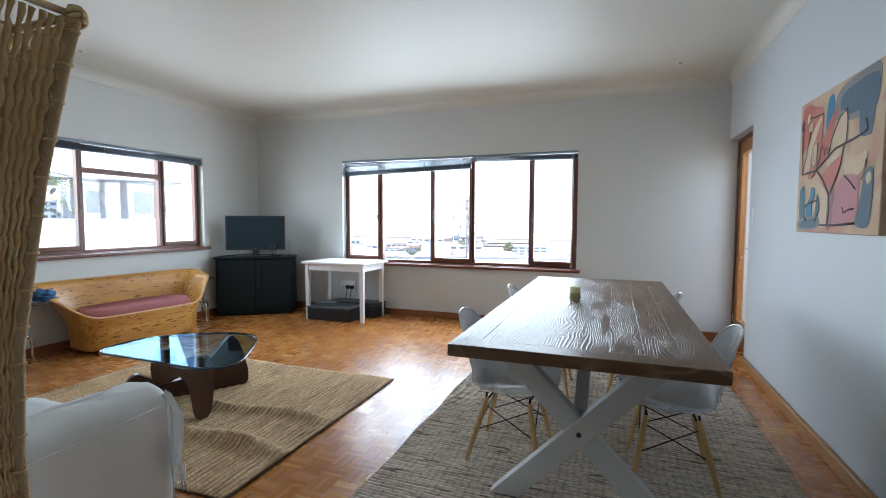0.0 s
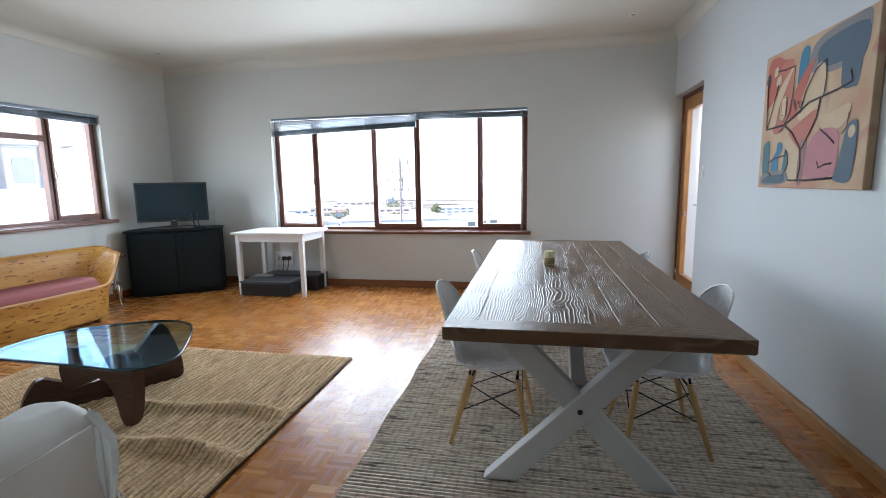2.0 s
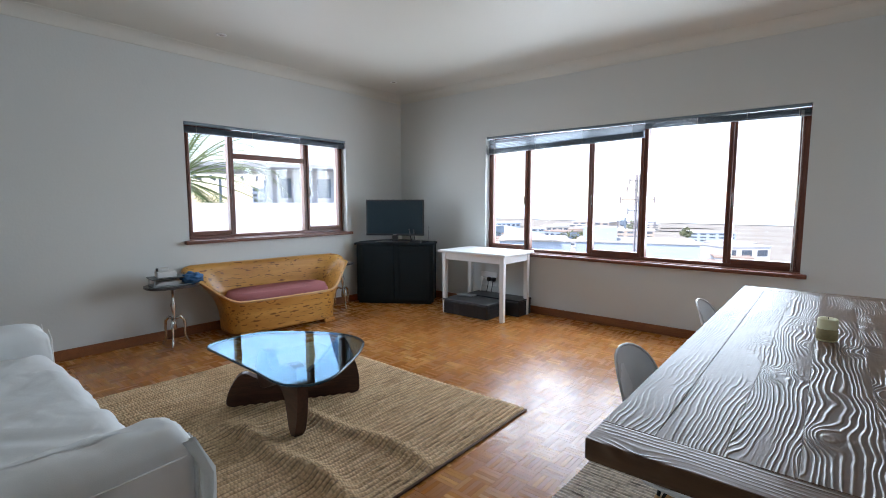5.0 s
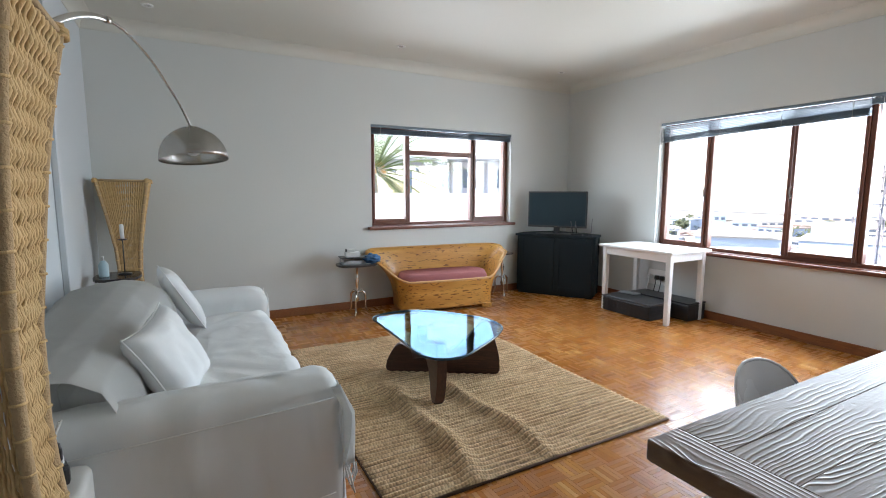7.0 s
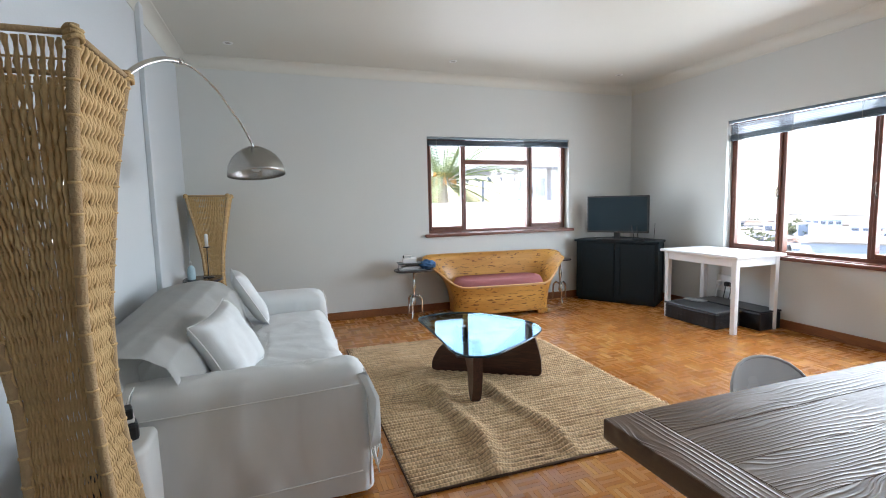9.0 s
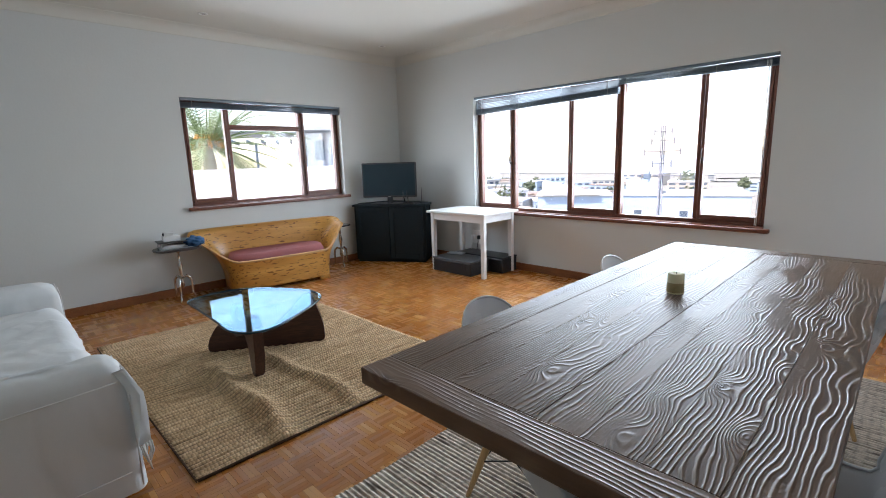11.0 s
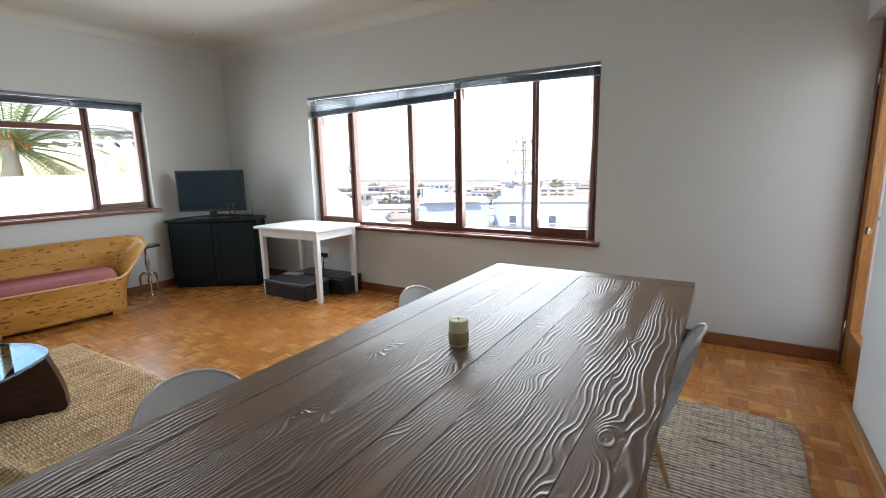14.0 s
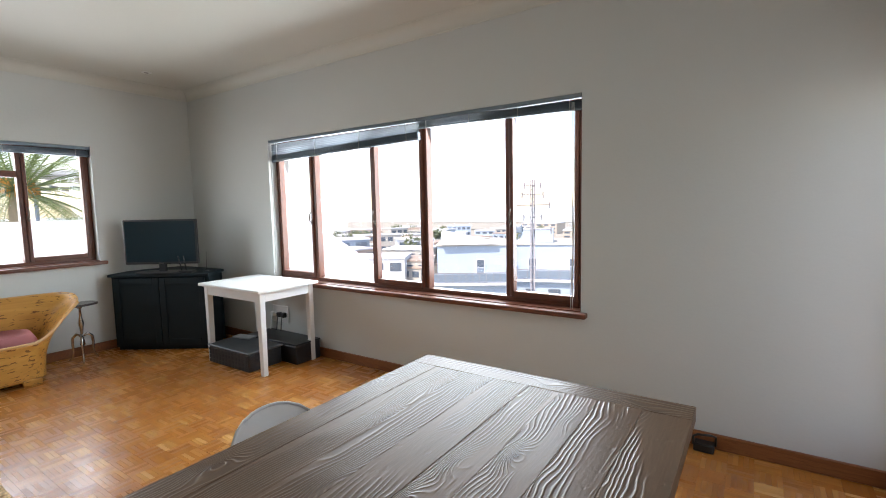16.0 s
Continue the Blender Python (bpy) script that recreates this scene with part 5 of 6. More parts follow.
        rows.append([(x + 0.012 * math.sin(z * 17 + s * 8), yb + 0.034 - 0.05 * max(0.0, s - 0.8) - 0.05 * max(0.0, z - 0.44) / 0.11 + (0.020 + 0.02 * (0.56 - z)) * math.sin(s * 23 + z * 6), z) for z in (0.55, 0.50, 0.44, 0.38, 0.32, 0.27, 0.22)])
    bm_sheet(bm, rows)
    bmesh.ops.solidify(bm, geom=bm.faces[:], thickness=0.005)
    part("cloth", bm, M_THROW, fringe, smooth=True)
    for i in range(15):
        x = xb - 0.145 + 0.165 * i / 14
        part("tassel", tube([(x, yb + 0.034 + 0.024 * math.sin(i / 14 * 23 + 1.3), 0.225), (x + 0.004 * (i % 3 - 1), yb + 0.040 + 0.02 * math.sin(i / 14 * 23 + 1.3), 0.18), (x + 0.010 * (i % 3 - 1), yb + 0.036, 0.12)], [0.003, 0.0045, 0.003], 6), M_THROW, fringe)
    scatter_cushion(Matrix.Translation((-2.02, 0.91, 0.60)) @ Matrix.Rotation(radians(-19), 4, "Z") @ Matrix.Rotation(radians(27), 4, "X") @ Matrix.Rotation(radians(8), 4, "Y"), 0.40, 0.38, 0.15, 1.0, "white piped square cushion leaning on the throw")
    scatter_cushion(Matrix.Translation((-3.12, 0.94, 0.635)) @ Matrix.Rotation(radians(8), 4, "Z") @ Matrix.Rotation(radians(29), 4, "X"), 0.38, 0.41, 0.11, 4.0, "white piped square cushion leaning at the far sofa end")
    for x in (xa + 0.10, xb - 0.10):
        for y in (ya + 0.14, yb - 0.10):
            part("foot", box(x - 0.03, x + 0.03, y - 0.03, y + 0.03, 0, 0.07, 0.004), M_WALNUT, ob, "short dark wooden foot")
    return ob


sofa()


# ---- end table with white cloth ----
et = thing("end_table", pose(-1.385, 0.66, 0), "small end table under a white cloth beside the sofa arm", "table")
part("cloth", soft_block(-0.115, 0.10, -0.13, 0.055, 0.02, 0.47, 0.02, 0.006, 7.0, 0.015), M_THROW, et, "white cloth to the floor", smooth=True)
part("tabletop", box(-0.09, 0.08, -0.10, 0.04, 0.42, 0.44), M_PINE, et)
cradle = thing("phone_charger", pose(-1.40, 0.645, 0.477, 0, 0, 20), "black charging stand with a white plug on the end table", "charger")
part("body", box(-0.04, 0.04, -0.03, 0.03, 0, 0.06, 0.012, 2), M_BLACK, cradle)
part("plug", box(-0.028, 0.028, -0.02, 0.02, 0.061, 0.085, 0.004), M_WHITE, cradle, "white plug block")
part("adapter", box(-0.012, 0.03, -0.015, 0.015, 0.086, 0.125, 0.004, turn=Matrix.Rotation(0.18, 4, "Y")), M_BLACK, cradle)
part("cable", tube([(0.01, 0, 0.12), (0.012, 0.01, 0.15), (-0.03, 0.03, 0.165), (-0.09, 0.03, 0.14), (-0.12, 0.02, 0.08)], 0.0025, 6), M_WHITE, cradle, "thin white cable")


# ---- arc lamp ----
def smooth_path(points, steps=5):
    """An open curve through points, rounded."""
    pts = [Vector(p) for p in points]
    out = []
    for i in range(len(pts) - 1):
        p0, p1, p2, p3 = pts[max(i - 1, 0)], pts[i], pts[i + 1], pts[min(i + 2, len(pts) - 1)]
        for k in range(steps):
            t = k / steps
            out.append(0.5 * (2 * p1 + (p2 - p0) * t + (2 * p0 - 5 * p1 + 4 * p2 - p3) * t * t + (3 * p1 - p0 - 3 * p2 + p3) * t**3))
    return [tuple(p) for p in out + [pts[-1]]]


def arc_lamp():
    ob = thing("arc_lamp", pose(0, 0, 0), "arched floor lamp with brushed steel dome shade, beside the sofa", "floor lamp")
    part("base", lathe([(0.11, 0.0), (0.115, 0.005), (0.115, 0.03), (0.10, 0.035), (0.03, 0.037)], (-1.39, 0.425, 0), 32), M_CHROME, ob, "round steel base")
    low = [(-1.39, 0.425, 0.035), (-1.395, 0.43, 0.6), (-1.41, 0.45, 1.0), (-1.47, 0.49, 1.32), (-1.57, 0.545, 1.54), (-1.68, 0.595, 1.69), (-1.765, 0.634, 1.78), (-1.86, 0.68, 1.855), (-1.98, 0.731, 1.912), (-2.085, 0.775, 1.936)]
    low = smooth_path(low)
    part("lower_arm", tube(low, 0.012, 12), M_CHROME, ob, "thick steel tube")
    part("collar", tube([(-2.075, 0.773, 1.934), (-2.10, 0.783, 1.938)], 0.0145, 12), M_CHROME, ob, "steel collar")
    part("upper_arm", tube(smooth_path([(-2.085, 0.775, 1.936), (-2.175, 0.818, 1.934), (-2.309, 0.879, 1.891), (-2.40, 0.92, 1.845), (-2.48, 0.955, 1.79), (-2.564, 0.993, 1.735), (-2.64, 1.028, 1.665), (-2.676, 1.044, 1.625)]), 0.0065, 10), M_CHROME, ob, "thin steel tube")
    cx, cy, zb, R = -2.70, 1.055, 1.455, 0.168
    tilt = Matrix.Translation((cx, cy, zb)) @ Matrix.Rotation(radians(8), 4, Vector((0.4, -0.9, 0)))
    prof = [(R * math.cos(a), R * 1.02 * math.sin(a)) for a in (math.pi / 2 * k / 14 for k in range(14))]
    bm = bmesh.new()
    rings = [[(r * math.cos(t), r * math.sin(t), z) for t in (2 * math.pi * k / 48 for k in range(48))] for r, z in prof]
    bm_sheet(bm, rings, closed=True)
    bmesh.ops.solidify(bm, geom=bm.faces[:], thickness=0.003)
    shade = part("shade", bm, M_CHROME, ob, "brushed steel dome shade", place=tilt, smooth=True)
    part("cap", lathe([(0.045, R * 0.96), (0.042, R * 1.02), (0.02, R * 1.06), (0.008, R * 1.09)], sides=20), M_CHROME, shade)
    for k in range(18):
        for j, a in enumerate((66, 72, 60)):
            t = 2 * math.pi * (k + 0.5 * (j % 2)) / 18
            rr, zz = R * math.cos(radians(a)) * 1.006, R * 1.02 * math.sin(radians(a)) * 1.006
            if j < 2:
                part("vent_hole", lathe([(0.0035, 0), (0.0035, 0.0012)], sides=8), M_BLACK, shade, "dark vent hole",
                     place=Matrix.Translation((rr * math.cos(t), rr * math.sin(t), zz)) @ Vector((math.cos(t) * math.cos(radians(a)), math.sin(t) * math.cos(radians(a)), math.sin(radians(a)))).to_track_quat("Z", "Y").to_matrix().to_4x4())
    bm = bmesh.new()
    bmesh.ops.create_uvsphere(bm, u_segments=20, v_segments=12, radius=0.04)
    part("bulb", bm, M_WHITE, ob, "white unlit bulb", place=tilt @ pose(0, 0, 0.06), smooth=True)
    part("socket", lathe([(0.018, 0.095), (0.018, 0.15)], sides=14), M_BLACK, ob, place=tilt)


arc_lamp()


# ---- woven floor lamps ----
def rope_material(name, a, b):
    n = Nodes(name)
    info = n.add("ShaderNodeObjectInfo")
    at = n.where()
    big, fine = n.noise(at, 7.0, 4), n.noise(n.where((160, 160, 50)), 1.0, 4)
    tone = n.mix(big, a, b)
    tone = n.mix(n.math("MULTIPLY", fine, 0.6), tone, shade(a, 0.45))
    tone = n.mix(n.math("MULTIPLY", info.outputs["Random"], 0.25), tone, shade(a, 0.7))
    n.bump(fine, 0.8, 0.004)
    return n.done(tone, 0.85)


M_ROPE = rope_material("seagrass rope", (0.66, 0.42, 0.18), (0.90, 0.64, 0.33))
M_POLE = plain("rope-wrapped pole", (0.50, 0.34, 0.18), 0.85, vary=0.25, scale=30, bump=0.8, grain=150, depth=0.005)


def woven_lamp(place, height, half, shift, label, cords=17, bow=0.0):
    """A four-sided waisted tower of twined rope on corner poles."""
    ob = thing("woven_floor_lamp", place, label, "floor lamp", "woven floor lamps")

    def size(f):
        return half * float(np.interp(f, [0, 0.12, 0.3, 0.45, 0.6, 0.8, 1.0], [0.68, 0.59, 0.46, 0.41, 0.48, 0.71, 1.0]))

    def corner(sx, sy, f):
        s = size(f)
        return Vector((sx * s + shift[0] * (1 - f) ** 1.5, sy * s + shift[1] * (1 - f) ** 1.5, f * height)) + Vector((0.0, bow * math.sin(math.pi * min(1.0, f * 1.1)), 0))
    corners = [(1, 1), (-1, 1), (-1, -1), (1, -1)]
    for sx, sy in corners:
        pts = [corner(sx, sy, f) for f in np.linspace(0, 1.0, 16)]
        pole = part("corner_pole", tube([tuple(p) for p in pts] + [tuple(pts[-1] + Vector((0, 0, 0.018)))], 0.0125, 10), M_POLE, ob, "bent corner pole")
        for j in range(int(height / 0.075)):
            f = (j + 0.7) * 0.075 / height
            p = corner(sx, sy, min(f, 0.98))
            part("rope_wrap", lathe([(0.0125, -0.0035), (0.0158, -0.002), (0.0158, 0.002), (0.0125, 0.0035)], tuple(p), 8), M_ROPE, pole, "rope wrapping")
        for k in range(3):
            p = pts[-1] + Vector((0, 0, -0.012 + k * 0.009))
            ring = [(p.x + math.cos(a) * 0.016, p.y + math.sin(a) * 0.016, p.z + 0.004 * math.sin(a * 2 + k)) for a in (2 * math.pi * i / 12 for i in range(13))]
            part("rope_knot", tube(ring, 0.0055, 6, caps=False), M_ROPE, pole, "rope knot")
    steps = int(height / 0.0137)
    for i in range(4):
        a, b = corners[i], corners[(i + 1) % 4]
        out = Vector(((a[0] + b[0]) / 2, (a[1] + b[1]) / 2, 0)).normalized()
        bm = bmesh.new()
        bm_tube(bm, [tuple(corner(*a, 1.0)), tuple(corner(*b, 1.0))], 0.0075, 8)
        panel = part("woven_panel", bm, M_POLE, ob, "twined rope panel")
        for k in range(cords):
            t = (k + 0.5) / cords
            pts, radii = [], []
            for j in range(steps + 1):
                f = j / steps * 0.992
                p = corner(*a, f).lerp(corner(*b, f), t)
                wave = math.cos(math.pi * j / 2.0 + 1.1 * (k % 2) + 1.3 * noise.noise(Vector((k * 0.6, j * 0.05, i * 3.1))))
                jig = 0.0018 * noise.noise(Vector((k * 3.7 + i * 9, j * 0.9, 0)))
                side = (corner(*b, f) - corner(*a, f)).normalized()
                pts.append(tuple(p + out * (0.0030 * wave + 0.0025 * (k % 2)) + side * jig * 1.4))
                radii.append(max(0.0022, size(f) * 2 / cords * 0.52) * (0.60 + 0.48 * (0.5 + 0.5 * wave)) * (0.78 if f > 0.93 else 1.0))
            part("rope_strand", tube(pts, radii, 6, caps=False), M_ROPE, panel)
        rows = int(height / 0.0548)
        for r in range(1, rows):
            f = r / rows
            p, q = corner(*a, f), corner(*b, f)
            part("rope_weft", tube([tuple(p.lerp(q, s / 6) - out * 0.002) for s in range(7)], 0.0028, 6, caps=False), M_ROPE, panel)
    part("lamp_holder", lathe([(0.05, 0.0), (0.05, 0.02), (0.014, 0.03), (0.014, 0.5), (0.02, 0.52)], (shift[0], shift[1], 0), 16), M_BLACK, ob)
    return ob


woven_lamp(pose(-1.045, 0.585, 0), 1.65, 0.187, (-0.03, 0.065), "tall waisted floor lamp of twined seagrass rope, beside the sofa", 23, 0.012)
woven_lamp(pose(-4.45, 0.56, 0), 1.37, 0.17, (0, 0), "shorter waisted floor lamp of twined seagrass rope, in the corner", 21)


# ---- corner table behind the sofa ----
ct = pedestal_table(-4.02, 0.52, 0.66, 0.16, 0, "small dark table standing behind the sofa end")
stick = thing("candle_holder", pose(-4.06, 0.56, 0.661), "slim black candlestick with a white candle", "candle holder")
part("stem", tube([(0, 0, 0.0), (0, 0, 0.26)], 0.004, 8), M_BLACK, stick)
part("foot", lathe([(0.045, 0), (0.045, 0.006), (0.006, 0.012)], sides=20), M_BLACK, stick)
part("dish", lathe([(0.006, 0.255), (0.03, 0.262), (0.03, 0.266), (0.006, 0.268)], sides=20), M_BLACK, stick)
part("candle", lathe([(0.014, 0.269), (0.014, 0.375), (0.003, 0.380)], sides=16), M_WHITE, stick, "white candle stub")
bottle = thing("soap_bottle", pose(-3.98, 0.44, 0.661), "pale blue pump bottle on the small table", "bottle")
part("body", lathe([(0.03, 0), (0.032, 0.01), (0.032, 0.09), (0.02, 0.11), (0.012, 0.12)], sides=24), plain("pale blue plastic", (0.40, 0.55, 0.60), 0.3), bottle)
part("pump", tube([(0, 0, 0.12), (0, 0, 0.15), (0.025, 0, 0.152)], 0.006, 8), M_WHITE, bottle)


# ---- canvas ----
def painting():
    y0, y1, z0, z1 = 2.62, 3.58, 1.185, 1.945
    w, h = y1 - y0, z1 - z0
    ob = thing("canvas", Matrix(((0, 0, -1, XE - 0.001), (-1, 0, 0, y1), (0, 1, 0, z0), (0, 0, 0, 1))), "abstract canvas in salmon, pink, teal and blue with dark curved lines", "painting")
    def ink(name, c, r=0.7):
        return plain("paint " + name, c, r, vary=0.16, scale=9, bump=0.25, grain=420, depth=0.001)
    inks = {"sand": (0.50, 0.33, 0.20), "salmon": (0.52, 0.17, 0.12), "pink": (0.50, 0.20, 0.22), "teal": (0.05, 0.16, 0.19), "blue": (0.02, 0.19, 0.32), "line": (0.05, 0.03, 0.035), "slate": (0.07, 0.12, 0.17), "cream": (0.62, 0.46, 0.30), "red": (0.48, 0.12, 0.085), "mauve": (0.33, 0.17, 0.16), "haze": (0.22, 0.22, 0.22)}
    mats = {k: ink(k, v) for k, v in inks.items()}
    n = Nodes("washed canvas ground")
    at = n.where()
    wash = n.ramp(n.noise(at, 3.6, 3, 0.5, 0.3), [(0.32, (0.56, 0.27, 0.20)), (0.47, (0.56, 0.38, 0.24)), (0.62, (0.62, 0.46, 0.30)), (0.72, (0.50, 0.24, 0.20))])
    wash = n.mix(n.math("MULTIPLY", n.noise(at, 40.0, 4), 0.35), wash, (0.40, 0.22, 0.15))
    n.bump(n.noise(at, 420.0, 3), 0.25, 0.001)
    ground = n.done(wash, 0.75)
    part("canvas_board", box(0, w, 0, h, 0, 0.034, 0.003), ground, ob, "sand-coloured stretched canvas")
    level = [0.0343]

    def patch(ink_name, pts, curved=True, s=1.0):
        pts = [(x * w, y * h) for x, y in pts]
        bm = bmesh.new()
        bm_prism(bm, smooth_loop(pts, 4) if curved else pts, level[0], level[0] + 0.0004)
        level[0] += 0.00012
        part("paint_patch", bm, mats[ink_name], ob)

    def line(pts, r=0.0042):
        z = level[0] + 0.0006
        part("paint_line", tube([(x * w, y * h, z) for x, y in pts], r, 6, squash=0.15), mats["line"], ob)
    patch("red", [(0.04, 0.93), (0.05, 0.62), (0.13, 0.66), (0.22, 0.78), (0.33, 0.89), (0.22, 0.93), (0.14, 0.97)])
    patch("salmon", [(0.18, 0.86), (0.32, 0.90), (0.34, 0.72), (0.30, 0.46), (0.17, 0.40), (0.15, 0.50)])
    patch("cream", [(0.10, 0.455), (0.16, 0.67), (0.24, 0.78), (0.33, 0.84), (0.20, 0.60), (0.17, 0.47)])
    patch("haze", [(0.50, 0.90), (0.60, 0.97), (0.84, 0.99), (0.95, 0.97), (0.92, 0.74), (0.80, 0.73), (0.70, 0.72), (0.58, 0.74), (0.50, 0.78)])
    patch("slate", [(0.56, 0.88), (0.66, 0.93), (0.93, 0.93), (0.92, 0.74), (0.80, 0.76), (0.68, 0.76), (0.58, 0.79)])
    patch("slate", [(0.78, 0.90), (0.92, 0.91), (0.90, 0.62), (0.86, 0.59), (0.79, 0.60), (0.77, 0.68)])
    patch("blue", [(0.40, 0.91), (0.48, 0.93), (0.47, 0.72), (0.42, 0.58), (0.385, 0.60)])
    patch("red", [(0.31, 0.50), (0.36, 0.66), (0.46, 0.80), (0.54, 0.84), (0.46, 0.66), (0.40, 0.53)])
    patch("cream", [(0.42, 0.47), (0.48, 0.66), (0.58, 0.80), (0.64, 0.76), (0.64, 0.60), (0.60, 0.53)])
    patch("salmon", [(0.34, 0.40), (0.46, 0.46), (0.60, 0.51), (0.55, 0.36), (0.45, 0.29), (0.36, 0.36)])
    patch("cream", [(0.31, 0.06), (0.28, 0.27), (0.30, 0.34), (0.37, 0.34), (0.46, 0.23), (0.46, 0.06)])
    patch("cream", [(0.62, 0.46), (0.72, 0.47), (0.86, 0.50), (0.84, 0.40), (0.76, 0.36), (0.66, 0.38)])
    patch("pink", [(0.58, 0.34), (0.66, 0.38), (0.78, 0.36), (0.80, 0.26), (0.77, 0.09), (0.52, 0.08), (0.53, 0.24)])
    patch("mauve", [(0.455, 0.05), (0.465, 0.30), (0.50, 0.33), (0.53, 0.30), (0.51, 0.05)])
    patch("teal", [(0.045, 0.28), (0.06, 0.335), (0.125, 0.34), (0.125, 0.10), (0.06, 0.09)])
    patch("blue", [(0.17, 0.10), (0.16, 0.20), (0.21, 0.27), (0.22, 0.33), (0.27, 0.325), (0.28, 0.28), (0.24, 0.22), (0.24, 0.10)])
    patch("teal", [(0.315, 0.28), (0.355, 0.20), (0.345, 0.13), (0.31, 0.09), (0.29, 0.12), (0.30, 0.20)])
    patch("haze", [(0.05, 0.025), (0.05, 0.09), (0.16, 0.12), (0.33, 0.12), (0.36, 0.05), (0.22, 0.02)])
    patch("slate", [(0.07, 0.035), (0.10, 0.08), (0.20, 0.095), (0.32, 0.095), (0.30, 0.04)])
    patch("slate", [(0.78, 0.06), (0.80, 0.12), (0.83, 0.26), (0.86, 0.38), (0.925, 0.385), (0.93, 0.20), (0.90, 0.05)])
    patch("cream", [(0.865, 0.34), (0.89, 0.375), (0.915, 0.35), (0.905, 0.31), (0.88, 0.30)])
    patch("cream", [(0.215, 0.50), (0.215, 0.61), (0.245, 0.655), (0.285, 0.65), (0.285, 0.52), (0.25, 0.485)])
    patch("cream", [(0.12, 0.83), (0.125, 0.885), (0.16, 0.895), (0.165, 0.84)])
    patch("cream", [(0.155, 0.755), (0.155, 0.81), (0.20, 0.825), (0.205, 0.765)])
    patch("line", [(0.03, 0.81), (0.045, 0.86), (0.07, 0.86), (0.075, 0.80), (0.055, 0.775)])
    line([(0.05, 0.79), (0.06, 0.60), (0.07, 0.445), (0.16, 0.45), (0.28, 0.455), (0.40, 0.51), (0.52, 0.57), (0.64, 0.585), (0.76, 0.60), (0.86, 0.625), (0.84, 0.69)], 0.0055)
    line([(0.07, 0.445), (0.13, 0.60), (0.18, 0.76)])
    line([(0.16, 0.86), (0.25, 0.85), (0.355, 0.85), (0.35, 0.68), (0.33, 0.54), (0.26, 0.43), (0.22, 0.41)])
    line([(0.28, 0.455), (0.38, 0.38), (0.47, 0.27), (0.485, 0.16), (0.465, 0.05)], 0.0055)
    line([(0.62, 0.575), (0.60, 0.46), (0.54, 0.36), (0.485, 0.27)])
    line([(0.44, 0.51), (0.48, 0.65), (0.56, 0.77), (0.645, 0.81), (0.655, 0.70), (0.645, 0.585)])
    line([(0.36, 0.62), (0.39, 0.55), (0.41, 0.60), (0.44, 0.54), (0.455, 0.59)])
    line([(0.64, 0.38), (0.71, 0.33), (0.77, 0.28)])
    line([(0.37, 0.055), (0.55, 0.055), (0.78, 0.07)], 0.0055)
    line([(0.64, 0.175), (0.655, 0.135), (0.71, 0.155), (0.765, 0.16)])
    line([(0.125, 0.19), (0.20, 0.22), (0.32, 0.235), (0.325, 0.275), (0.345, 0.24), (0.355, 0.17), (0.30, 0.09)])
    line([(0.12, 0.12), (0.17, 0.09)])
    line([(0.82, 0.33), (0.855, 0.37), (0.86, 0.45)], 0.003)
    line([(0.235, 0.62), (0.235, 0.53), (0.26, 0.53)], 0.002)
    for a, b in ((0.215, 0.285),):
        line([(a, 0.50), (a, 0.61), (0.245, 0.655), (b, 0.65), (b, 0.52), (0.25, 0.485), (a, 0.50)], 0.0022)


painting()


# ---- small things by the walls ----
stop = thing("wall_socket_box", pose(0.47, YN - 0.001, 0.0), "small black box with a bent handle by the wall", "box")
part("body", box(-0.05, 0.05, -0.09, -0.02, 0.0, 0.045, 0.006), M_BLACK, stop)
part("bracket", tube([(-0.05, -0.085, 0.04), (-0.05, -0.09, 0.085), (-0.03, -0.09, 0.098), (0.035, -0.07, 0.098), (0.055, -0.05, 0.085), (0.055, -0.04, 0.03)], 0.0065, 8), M_BLACK, stop)
sock = thing("wall_socket", pose(-3.26, YN, 0.335), "white double wall socket plate with black plugs and cables", "socket")
part("plate", box(-0.10, 0.14, -0.010, -0.001, -0.085, 0.085, 0.004), M_WHITE, sock)
for x, m in ((-0.06, M_WHITE), (0.035, M_BLACK), (0.10, M_BLACK)):
    part("plug", box(x - 0.024, x + 0.024, -0.055, -0.0105, -0.024, 0.024, 0.008), m, sock)
    part("cable", tube([(x, -0.05, 0), (x + 0.01, -0.07, -0.06), (x - 0.02, -0.06, -0.17), (x - 0.10, -0.09, -0.28), (x - 0.25, -0.12, -0.321), (x - 0.42, -0.10, -0.321)], 0.005, 6), m, sock)


# ---- the town outside ----
def at_bearing(az, dist):
    """A place by its bearing to the left of +y, as seen from the room."""
    return 0.68 - math.sin(radians(az)) * dist, 2.4 + math.cos(radians(az)) * dist


